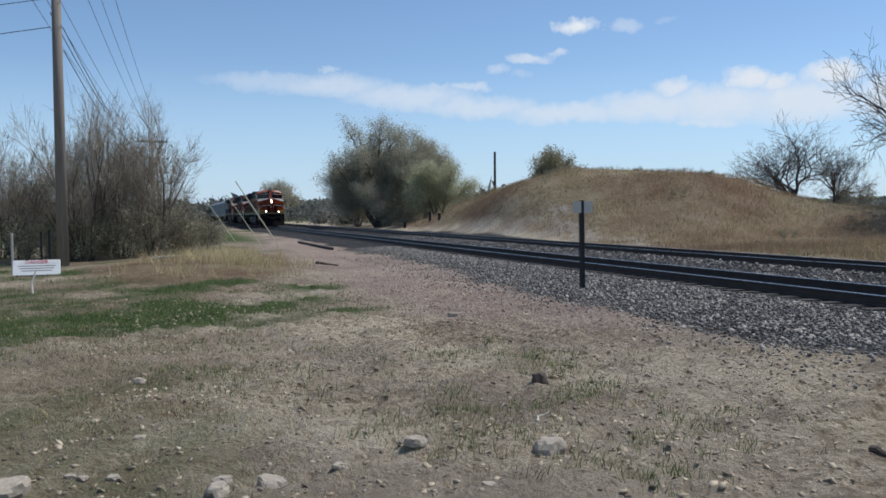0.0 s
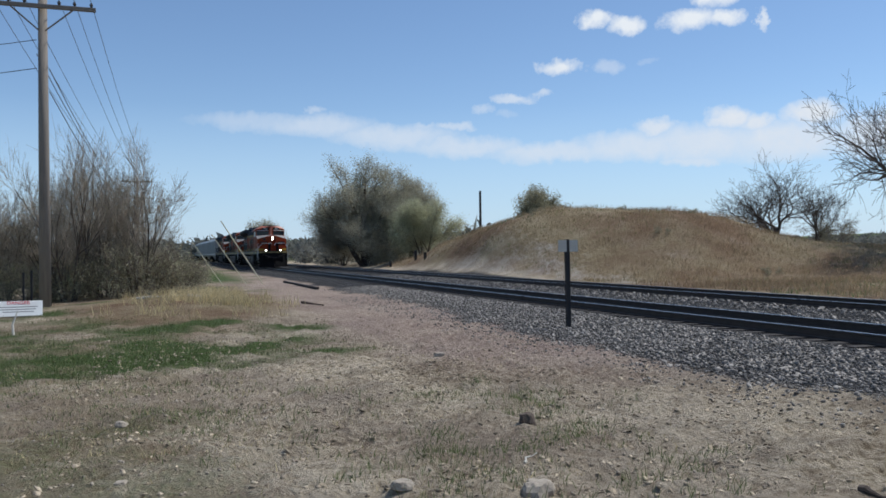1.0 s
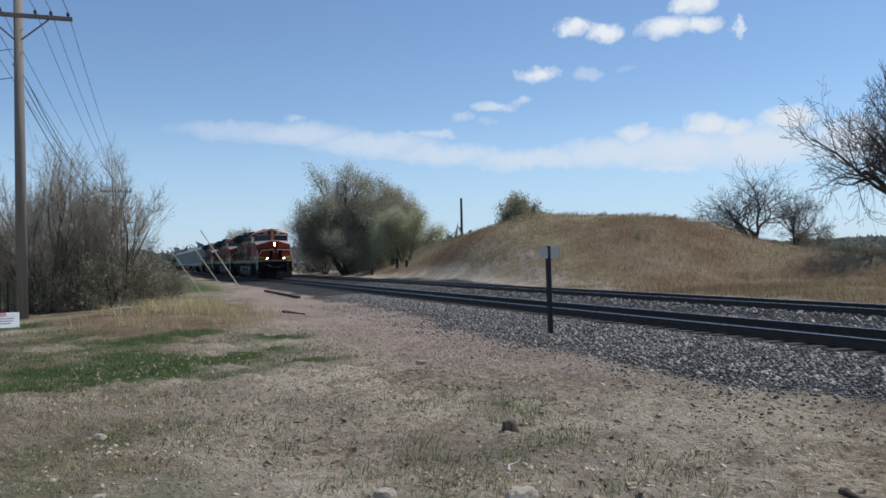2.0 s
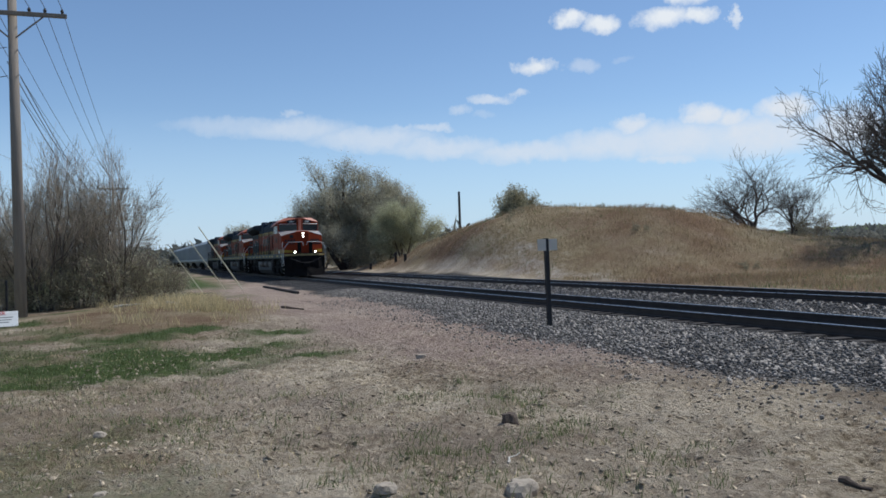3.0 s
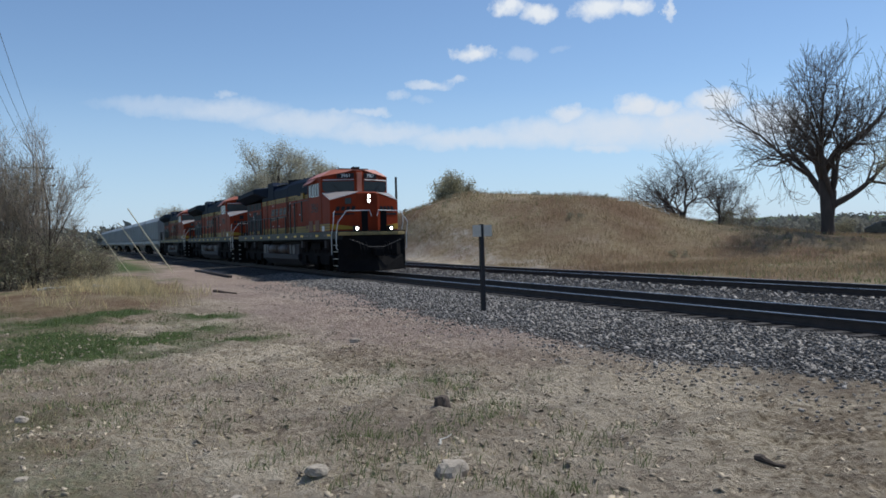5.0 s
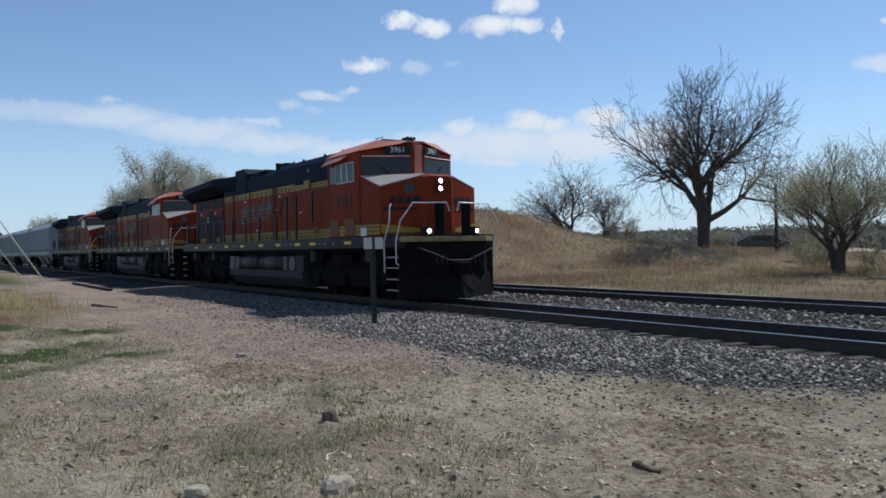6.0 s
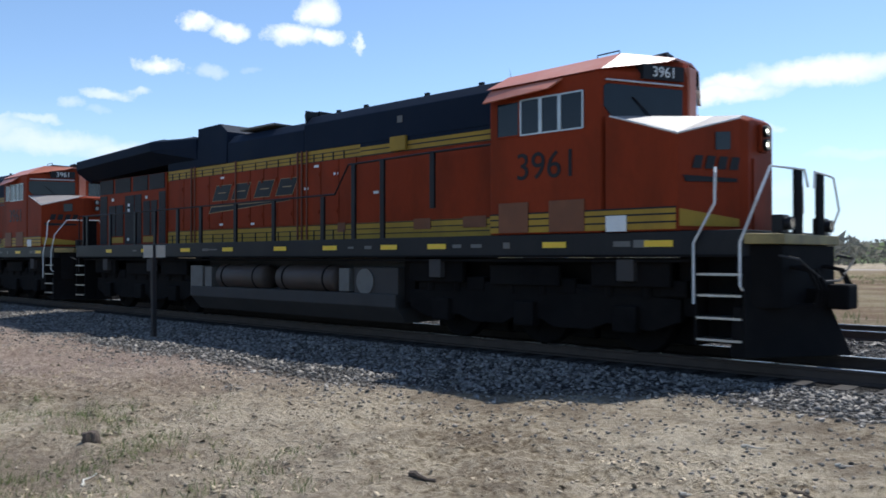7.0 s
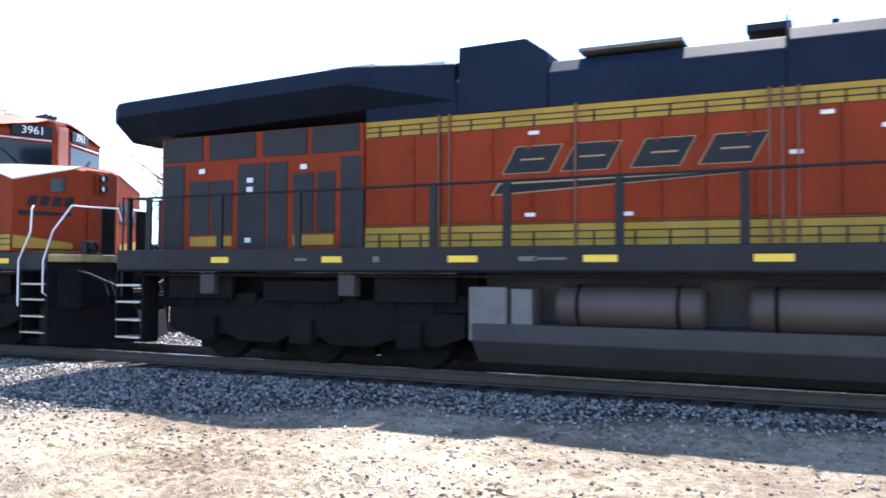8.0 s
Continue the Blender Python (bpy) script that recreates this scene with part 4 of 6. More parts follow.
        each("end_transom", ((cx - 2.65, cx - 2.5, -1.13, 1.13, 0.6, 0.86), (cx + 2.5, cx + 2.65, -1.13, 1.13, 0.6, 0.86)), GRIME, tr, 0.02)
        for dx in (-1.85, 0, 1.85):
            for s in (-1, 1):
                part("axle_box", boxes((cx + dx - 0.2, cx + dx + 0.2, s * 1.29 - 0.1, s * 1.29 + 0.1, 0.33, 0.72), bevel=0.03), GRIME, tr)
                part("brake_cylinder", boxes((cx + dx + 0.55, cx + dx + 0.95, s * 1.2 - 0.1, s * 1.2 + 0.12, 0.86, 1.1), bevel=0.03), GRIME, tr)
                for xx in (-0.32, 0.32):
                    b = bmesh.new()
                    cyl(b, (cx + dx + xx, s * 1.24, 0.98), (0, 0, 1), 0.085, 0.28, 10)
                    part("spring", b, GRIME, tr)
        each("traction_motor", ((cx - 2.62, cx - 0.95, -0.6, 0.6, 0.13, 1.0), (cx - 0.85, cx + 0.85, -0.6, 0.6, 0.13, 1.0), (cx + 0.95, cx + 2.62, -0.6, 0.6, 0.13, 1.0)), GRIME, tr, 0.05)
        part("bolster", boxes((cx - 2.3, cx + 2.3, -0.95, 0.95, 0.95, 1.42)), GRIME, tr)
        each("brake_rigging", ((cx - 2.5, cx + 2.5, -1.26, -1.18, 0.86, 1.02), (cx - 2.5, cx + 2.5, 1.18, 1.26, 0.86, 1.02), (cx - 2.6, cx - 1.3, -1.4, -1.3, 1.0, 1.36), (cx + 1.3, cx + 2.6, -1.4, -1.3, 1.0, 1.36), (cx - 0.7, cx + 0.7, -1.38, -1.3, 0.98, 1.3)), GRIME, tr, 0.02)
        for dx in (-1.85, 0, 1.85):
            b = bmesh.new()
            cyl(b, (0, 0, 0), (0, 1, 0), 0.09, 1.9, 12)
            for s in (-1, 1):
                cyl(b, (0, s * 0.76, 0), (0, 1, 0), 0.525, 0.13, 28, 0.02)
                cyl(b, (0, s * 0.685, 0), (0, 1, 0), 0.55, 0.03, 28)
            for k in range(4):
                box(b, -0.06 + 0.3 * math.cos(k * math.pi / 2), 0.06 + 0.3 * math.cos(k * math.pi / 2), -0.84, -0.825, -0.06 + 0.3 * math.sin(k * math.pi / 2), 0.06 + 0.3 * math.sin(k * math.pi / 2))
            part("wheelset", b, GRIME, loco, "dark steel wheels and axle", matrix=Matrix.Translation((cx + dx, 0, 0.525)))
    return loco


# sun on the roof and awnings put into the colour: lighter, pinker orange
CABTOP = material("sunlit_orange_roof", (0.52, 0.17, 0.10), 0.45, vary=0.12, scale=1.5, bump=0.05, dirt=(0.60, 0.32, 0.24), dirt_amount=0.5, spec=0.5)
# sun glare and sky reflection on the nose put into the colour as grey
NOSETOP = material("nose_glare", (0.33, 0.29, 0.27), 0.5, vary=0.12, scale=3, bump=0.05, dirt=(0.30, 0.26, 0.23), dirt_amount=0.4)
SOOTY = material("conduit_brown", (0.16, 0.05, 0.025), 0.6, vary=0.2, bump=0.0)
PANEL = material("patched_brown", (0.17, 0.058, 0.02), 0.6, vary=0.2, bump=0.1)
YELLOWGREY = material("worn_yellow", (0.30, 0.22, 0.08), 0.6, vary=0.3, bump=0.2, dirt=SOOT, dirt_amount=0.6)


# ---------------- covered hopper ----------------
def build_hopper():
    car = tagged(new("hopper_car"), "dusty grey covered hopper car with ribbed sides", "freight car", "hopper cars of the train")
    body = part("body", loft([[(x, -w, z0), (x, w, z0), (x, 1.58, 1.9), (x, 1.58, 3.9), (x, 1.1, 4.45), (x, -1.1, 4.45), (x, -1.58, 3.9), (x, -1.58, 1.9)]
                              for x, w, z0 in ((-8.2, 0.9, 1.7), (-6.9, 0.9, 1.1), (6.9, 0.9, 1.1), (8.2, 0.9, 1.7))], 0.03), HOPPER, car, "grey hopper body")
    for k in range(15):
        x = -7.7 + k * 1.1
        for s in (-1, 1):
            part("rib", boxes((x - 0.05, x + 0.05, s * 1.6 - 0.05, s * 1.6 + 0.05, 1.75, 3.95)), HOPPER, body)
    part("roof_walk", boxes((-8.4, 8.4, -0.45, 0.45, 4.50, 4.55), (-8.0, 8.0, -0.3, -0.25, 4.44, 4.5), (-8.0, 8.0, 0.25, 0.3, 4.44, 4.5)), STEEL, car, "galvanised roof walkway")
    part("side_sill", boxes((-8.7, 8.7, -1.55, -1.4, 1.35, 1.7), (-8.7, 8.7, 1.4, 1.55, 1.35, 1.7), (-8.9, -8.5, -1.5, 1.5, 1.2, 1.6), (8.5, 8.9, -1.5, 1.5, 1.2, 1.6)), HOPPER, car)
    for x in (-4.4, 0, 4.4):
        part("discharge_hopper", loft([[(x - 1.6, -1.1, 1.4), (x + 1.6, -1.1, 1.4), (x + 1.6, 1.1, 1.4), (x - 1.6, 1.1, 1.4)], [(x - 0.3, -0.6, 0.4), (x + 0.3, -0.6, 0.4), (x + 0.3, 0.6, 0.4), (x - 0.3, 0.6, 0.4)]]), HOPPER, car)
    part("coupler", boxes((-9.15, -8.8, -0.12, 0.12, 0.78, 1.0), (8.8, 9.15, -0.12, 0.12, 0.78, 1.0)), GRIME, car)
    for cx in (-6.9, 6.9):
        tr = part("truck", boxes((cx - 1.2, cx + 1.2, -1.15, -1.0, 0.4, 0.8), (cx - 1.2, cx + 1.2, 1.0, 1.15, 0.4, 0.8), (cx - 0.3, cx + 0.3, -1.1, 1.1, 0.6, 1.15), bevel=0.02), GRIME, car, "black two-axle truck")
        for dx in (-0.9, 0.9):
            b = bmesh.new()
            cyl(b, (0, 0, 0), (0, 1, 0), 0.08, 1.8, 10)
            for s in (-1, 1):
                cyl(b, (0, s * 0.76, 0), (0, 1, 0), 0.457, 0.13, 20)
            part("wheelset", b, GRIME, car, matrix=Matrix.Translation((cx + dx, 0, 0.457)))
    return car


TRAIN = []          # (thing, offset behind the lead unit)
lead = build_locomotive()
TRAIN.append((lead, 0.0))
for k in (1, 2):
    trailing = tagged(copy_thing(lead, Matrix.Identity(4)), "orange and black trailing freight locomotive with its lights off")
    for lens in [c for c in trailing.children_recursive if c.name.startswith(("headlight", "ditch_light")) and c.data.materials[0] == LAMP]:
        lens.material_slots[0].link, lens.material_slots[0].material = "OBJECT", STEEL
    TRAIN.append((trailing, -22.2 * k))
hopper = build_hopper()
TRAIN.append((hopper, -22.2 * 2 - 11.1 - 9.2))
for k in range(1, 10):
    TRAIN.append((copy_thing(hopper, Matrix.Identity(4)), -22.2 * 2 - 20.3 - 18.35 * k))


def lead_x(t):
    """Where the lead unit's middle is on the track."""
    return -14.2 * (8.0 - t)


def motions():
    for thing, off in TRAIN:
        walk(thing, [(k * 0.5, pose(lead_x(k * 0.5) + off, CY1, RAIL)) for k in range(17)])
        for wheel in [c for c in thing.children if c.name.startswith("wheelset")]:
            x, y, z = wheel.location
            walk(wheel, [(k / 30, pose(x, y, z, 0, math.degrees((lead_x(k / 30) + 120) / z) % 360, 0)) for k in range(241)])



# ---------------- vegetation ----------------
BARK = material("grey_brown_bark", (0.085, 0.066, 0.052), 0.9, vary=0.35, scale=4, bump=0.6, streak=(1, 1, 0.3))
TWIG = material("bare_twigs", (0.19, 0.15, 0.12), 0.9, vary=0.3, scale=2, bump=0.0, island=0.25)
DARKTWIG = material("dark_bare_twigs", (0.10, 0.083, 0.07), 0.9, vary=0.3, scale=2, bump=0.0, island=0.25)
SHRUBTWIG = material("brown_shrub_twigs", (0.33, 0.275, 0.215), 0.9, vary=0.3, scale=2, bump=0.0, island=0.35)
TWIG_GREY = material("silvery_twigs", (0.27, 0.235, 0.19), 0.9, vary=0.3, scale=2, bump=0.0, island=0.3)
LEAF = material("young_leaves", (0.46, 0.43, 0.32), 0.8, vary=0.3, scale=0.8, bump=0.0, island=0.35, glow_through=0.4)
LEAF_PALE = material("catkin_leaves", (0.50, 0.49, 0.31), 0.8, vary=0.3, scale=0.8, bump=0.0, island=0.35, glow_through=0.4)
BRUSH = material("dull_brush", (0.34, 0.315, 0.205), 0.9, vary=0.35, scale=0.6, bump=0.0, island=0.4, glow_through=0.35)
DRYGRASS = material("dry_grass", (0.58, 0.475, 0.26), 0.85, vary=0.25, scale=0.5, bump=0.0, island=0.4, glow_through=0.4)
TANGRASS = material("mound_grass", (0.37, 0.28, 0.165), 0.85, vary=0.35, scale=0.25, dirt=(0.22, 0.125, 0.07), dirt_amount=0.75, dirt_scale=0.13, bump=0.0, island=0.4, glow_through=0.35)
GREENGRASS = material("green_grass", (0.125, 0.155, 0.048), 0.8, vary=0.3, scale=0.6, bump=0.0, island=0.4, glow_through=0.4)
SAGE = material("dusty_weeds", (0.185, 0.215, 0.085), 0.9, vary=0.3, scale=1.0, bump=0.0, island=0.4, glow_through=0.35)
STONES = material("ballast_stone", (0.215, 0.192, 0.168), 0.85, vary=0.25, scale=8, grain=60, bump=0.3, island=0.65)
ROCK = material("pale_rock", (0.40, 0.335, 0.26), 0.9, vary=0.25, scale=7, bump=0.6, dirt=(0.16, 0.12, 0.09), dirt_amount=0.5, dirt_scale=6)
POLEWOOD = material("weathered_pole", (0.235, 0.20, 0.165), 0.9, vary=0.25, scale=3, grain=30, bump=0.4, streak=(6, 6, 0.4))
DEADWOOD = material("dead_wood", (0.11, 0.08, 0.06), 0.9, vary=0.3, scale=6, bump=0.5, streak=(1, 5, 5))
PALEWOOD = material("bleached_wood", (0.60, 0.55, 0.47), 0.85, vary=0.15, scale=6, bump=0.3)
WIRE = material("wire", (0.10, 0.10, 0.11), 0.6, vary=0.1, bump=0.0)
GUYGUARD = material("pale_guy_guard", (0.66, 0.60, 0.42), 0.5, vary=0.1, bump=0.0)
POSTBLACK = material("black_post", (0.020, 0.017, 0.017), 0.7, vary=0.3, scale=5, bump=0.3)
PLATE = material("dull_plate", (0.62, 0.55, 0.45), 0.6, vary=0.1, scale=4, bump=0.05)
SIGNWHITE = material("sign_white", (0.72, 0.71, 0.68), 0.55, vary=0.08, scale=2, bump=0.05, dirt=(0.42, 0.38, 0.33), dirt_amount=0.4)
SIGNRED = material("sign_red", (0.55, 0.05, 0.04), 0.5, vary=0.1, bump=0.0)
CARPAINT = material("dark_car_paint", (0.03, 0.032, 0.036), 0.25, vary=0.1, bump=0.0, coat=0.6)
RUBBER = material("rubber", (0.02, 0.02, 0.02), 0.85, vary=0.2, bump=0.2)


def gz(x, y):
    return float(ground_z(x, y))


class Limbs:
    """Gathers tapered branch tubes into one mesh."""

    def __init__(self):
        self.v, self.f, self.n = [], [], 0

    def add(self, pts, radii, sides):
        """pts (n, k, 3) and radii (n, k): n branches of k points each."""
        n, k, _ = pts.shape
        d = np.gradient(pts, axis=1)
        d /= np.linalg.norm(d, axis=2, keepdims=True) + 1e-9
        ref = np.where(np.abs(d[:, :1, 2:]) < 0.8, np.array([0.31, 0.17, 0.93]), np.array([0.93, 0.2, 0.1]))
        u = np.cross(d, np.broadcast_to(ref, d.shape))
        u /= np.linalg.norm(u, axis=2, keepdims=True) + 1e-9
        w = np.cross(d, u)
        a = np.arange(sides) * (2 * np.pi / sides)
        ring = pts[:, :, None, :] + radii[:, :, None, None] * (u[:, :, None, :] * np.cos(a)[:, None] + w[:, :, None, :] * np.sin(a)[:, None])
        self.v.append(ring.reshape(-1, 3))
        base = (np.arange(n) * k * sides)[:, None, None]
        i = base + (np.arange(k - 1) * sides)[None, :, None] + np.arange(sides)[None, None, :]
        j = base + (np.arange(k - 1) * sides)[None, :, None] + ((np.arange(sides) + 1) % sides)[None, None, :]
        self.f.append(np.stack([i, j, j + sides, i + sides], -1).reshape(-1, 4) + self.n)
        self.n += n * k * sides

    def mesh(self, name, mat, parent, label=""):
        return tri_mesh(name, np.concatenate(self.v), np.concatenate(self.f), mat, parent, label, sides=4)


def unit(v):
    return v / (np.linalg.norm(v, axis=-1, keepdims=True) + 1e-9)


def turned(d, angle, spin):
    d = unit(d)
    ref = np.where(np.abs(d[:, :1]) < 0.7, np.array([1.0, 0, 0]), np.array([0, 1.0, 0]))
    u = unit(np.cross(d, ref))
    w = np.cross(d, u)
    return d * np.cos(angle)[:, None] + (u * np.cos(spin)[:, None] + w * np.sin(spin)[:, None]) * np.sin(angle)[:, None]


def grow(rng, trunk, crown, P, D, L, R, cfg):
    """All branches level by level; returns the twig tips."""
    levels = len(cfg["children"])
    for level in range(levels + 1):
        steps = 6 if level < 2 else (4 if level < 3 else (3 if level < levels else 2))
        n = len(P)
        q, dd = P.copy(), D.copy()
        pts, rad = [P], [R]
        for k in range(steps):
            dd = unit(dd + rng.normal(0, cfg["wobble"] * (0.5 if level == 0 else 1.0), (n, 3)) + np.array([0, 0, cfg["rise"]]))
            q = q + dd * (L / steps)[:, None]
            pts.append(q)
            rad.append(R * (1 - (0.42 if level < levels else 0.75) * (k + 1) / steps))
        pts, rad = np.stack(pts, 1), np.stack(rad, 1)
        (trunk if level <= cfg["limb_levels"] else crown).add(pts, np.maximum(rad, cfg["thin"]), 8 if level < 2 else (5 if level < 3 else 3))
        if level == levels:
            return np.concatenate([pts[:, -1], pts[:, -2]])
        nP, nD, nL, nR = [], [], [], []
        spin = rng.uniform(0, 6.28, n)
        for c in range(cfg["children"][level]):
            k = np.ones(n) if c == 0 else rng.uniform(cfg["start"] if level else cfg.get("bole", cfg["start"]), 1.0, n)
            i = np.minimum((k * steps).astype(int), steps - 1)
            f = (k * steps - i)[:, None]
            r0 = np.arange(n)
            nP.append(pts[r0, i] * (1 - f) + pts[r0, i + 1] * f)
            spin = spin + 2.4 + rng.normal(0, 0.35, n)
            ang = rng.uniform(*cfg["angle"], n) * (0.4 if c == 0 else 1.0)
            nD.append(turned(dd if c == 0 else pts[r0, i + 1] - pts[r0, i], ang, spin))
            nL.append((cfg.get("lead", 1.0) if c == 0 and level < 3 else 1.0) * L * rng.uniform(*(cfg["shrink"] if level or c == 0 else cfg.get("limb", cfg["shrink"])), n))
            nR.append((rad[r0, i] * (1 - f[:, 0]) + rad[r0, i + 1] * f[:, 0]) * (0.80 if c == 0 else cfg.get("fork", 0.58)))
        P, D, L, R = np.concatenate(nP), np.concatenate(nD), np.concatenate(nL), np.concatenate(nR)


def leaves(name, tips, rng, per, spread, size, mat, parent, label=""):
    c = np.repeat(np.asarray(tips), per, axis=0)
    c = c + rng.normal(0, spread, c.shape)
    n = len(c)
    a, b = rng.normal(0, 1, (n, 3)), rng.normal(0, 1, (n, 3))
    a /= np.linalg.norm(a, axis=1)[:, None]
    b /= np.linalg.norm(b, axis=1)[:, None]
    s = size * rng.uniform(0.5, 1.3, (n, 1))
    v = np.stack([c - a * s, c + b * s * 0.55, c + a * s, c - b * s * 0.55], 1).reshape(-1, 3)
    f = np.arange(n * 4).reshape(-1, 4)
    return tri_mesh(name, v, f, mat, parent, label, sides=4)


def make_tree(name, label, x, y, height, width, seed, cfg, base_r, stems=((0, 0, 1),), leaf=None, twig=None, category="tree", group="", rz=0):
    rng = np.random.default_rng(seed)
    root = tagged(new(name), label, category, group)
    trunk, crown = Limbs(), Limbs()
    st = np.array(stems, float)
    D = unit(np.stack([st[:, 0], st[:, 1], np.ones(len(st))], 1))
    P = np.stack([st[:, 0] * cfg["foot"], st[:, 1] * cfg["foot"], np.full(len(st), -0.12)], 1)
    tips = grow(rng, trunk, crown, P, D, cfg["first"] * st[:, 2], base_r * st[:, 2], cfg)
    top = max(float(a[:, 2].max()) for a in crown.v)
    flat = np.concatenate(crown.v)
    wide = (np.percentile(flat[:, 0], 99) - np.percentile(flat[:, 0], 1) + np.percentile(flat[:, 1], 99) - np.percentile(flat[:, 1], 1)) / 2
    s = np.array([width / wide, width / wide, height / top])
    for limb in (trunk, crown):
        limb.v = [a * s for a in limb.v]
    trunk.mesh("trunk", BARK, root, "rough grey-brown trunk and limbs")
    cr = crown.mesh("crown", twig or TWIG, root, "fine bare twigs")
    if leaf:
        leaves("leaf_clumps", tips * s, rng, leaf[0], leaf[1], leaf[2], leaf[3], cr)
    root.matrix_basis = pose(x, y, gz(x, y) - 0.05, 0, 0, rz)
    return root


OLD = dict(limb_levels=2, children=[5, 4, 4, 4, 3, 3], start=0.4, angle=(0.45, 0.95), shrink=(0.58, 0.80), limb=(0.9, 1.25), wobble=0.16, rise=0.03, first=3.6, foot=0.1, thin=0.012, fork=0.66, bole=0.6)
FAN = dict(limb_levels=2, children=[4, 4, 4, 4, 4], start=0.25, bole=0.5, angle=(0.2, 0.5), shrink=(0.62, 0.84), limb=(0.9, 1.2), wobble=0.07, rise=0.10, first=2.4, foot=0.1, thin=0.009)
BUSHY = dict(limb_levels=1, children=[5, 5, 5, 5], start=0.2, angle=(0.35, 0.9), shrink=(0.55, 0.72), wobble=0.10, rise=0.025, first=3.6, foot=0.6, thin=0.014)
UPRIGHT = dict(limb_levels=1, children=[6, 5, 5, 4], start=0.2, angle=(0.25, 0.75), shrink=(0.42, 0.72), wobble=0.10, rise=0.06, first=3.2, foot=1.0, thin=0.0055)
LOW = dict(limb_levels=0, children=[5, 5, 4, 3], start=0.1, angle=(0.3, 0.9), shrink=(0.5, 0.8), wobble=0.12, rise=0.03, first=1.2, foot=0.5, thin=0.007)

make_tree("cottonwood", "large old leafless cottonwood with heavy spreading limbs beside the mound", -38.25, 45.9, 13.8, 10.2, 12, dict(OLD, children=[5, 4, 4, 4, 3, 2], thin=0.014), 0.62, ((0.03, 0.0, 1.0), (-0.10, 0.05, 0.8)), twig=DARKTWIG, group="bare cottonwoods")
make_tree("cottonwood", "leafless leaning cottonwood with low limbs on the mound's shoulder", -56.2, 50.6, 8.7, 8.8, 23, dict(OLD, children=[5, 4, 4, 4, 4], thin=0.016), 0.40, ((-0.8, -0.5, 1.0), (-0.35, 0.0, 1.1)), twig=DARKTWIG, group="bare cottonwoods")
make_tree("cottonwood", "small leafless cottonwood beside a low dark bush", -51.6, 49.4, 6.0, 5.2, 31, dict(OLD, children=[5, 4, 4, 4, 3], thin=0.016), 0.32, ((-0.15, 0.1, 1.0), (0.35, 0.2, 0.8)), twig=DARKTWIG, group="bare cottonwoods")
make_tree("elm", "fan-shaped elm just breaking into pale green leaf", -23.5, 38.1, 7.3, 7.8, 41, FAN, 0.20, ((-0.16, 0.05, 0.9), (0.03, 0.02, 1.1)), (14, 0.26, 0.032, LEAF_PALE), TWIG_GREY, group="leafing elms")
make_tree("elm", "slim young elm with pale new leaves", -18.8, 37.5, 5.2, 3.0, 47, dict(FAN, angle=(0.2, 0.55)), 0.11, ((0.02, 0.02, 1.0), (0.2, 0.1, 0.8)), (5, 0.16, 0.05, LEAF_PALE), TWIG_GREY, group="leafing elms")
make_tree("willow", "big rounded grey-olive willow beside the far track", -97.2, 24.6, 13.3, 11.8, 61, BUSHY, 0.34, ((-0.55, 0.1, 1.0), (-0.25, 0.4, 1.05), (0.05, -0.1, 1.15), (0.35, 0.3, 1.05), (0.6, 0.0, 0.9), (-0.9, -0.1, 0.75), (0.95, 0.2, 0.7), (0.0, -0.7, 0.8)), (34, 0.38, 0.075, LEAF), TWIG_GREY, group="willows")
make_tree("willow", "narrower olive willow at the edge of a larger one", -94.5, 29.0, 11.2, 6.5, 67, BUSHY, 0.24, ((0.0, 0.1, 1.0), (0.3, 0.1, 0.9), (-0.4, 0.1, 0.9)), (30, 0.34, 0.075, LEAF), TWIG_GREY, group="willows")
make_tree("willow", "low yellow-green willow bush by the far ballast", -85.5, 27.8, 6.4, 6.0, 71, BUSHY, 0.12, ((-0.5, 0, 1.0), (0.4, 0.2, 1.0), (0, -0.3, 1.0)), (18, 0.35, 0.07, LEAF_PALE), TWIG_GREY, group="willows")
make_tree("willow", "brushy willow thicket trailing from a larger tree", -113.0, 25.0, 6.0, 9.0, 73, BUSHY, 0.14, ((-0.7, 0, 1.0), (0.2, 0.2, 1.0), (0.7, -0.1, 0.9)), (8, 0.35, 0.1, LEAF), TWIG_GREY, group="willows")
make_tree("round_tree", "small dense dark green round tree behind the mound", -117.0, 56.6, 11.9, 7.8, 79, BUSHY, 0.25, ((-0.4, 0, 1.0), (0.0, 0.1, 1.05), (0.4, 0, 1.0)), (14, 0.4, 0.15, BRUSH), TWIG, group="distant trees")
make_tree("round_tree", "distant bushy tree beyond the train", -205.0, 25.0, 10.5, 9.5, 83, BUSHY, 0.3, ((-0.4, 0, 1.0), (0.0, 0.1, 1.05), (0.5, 0, 1.0)), (5, 0.4, 0.2, LEAF), TWIG, group="distant trees")

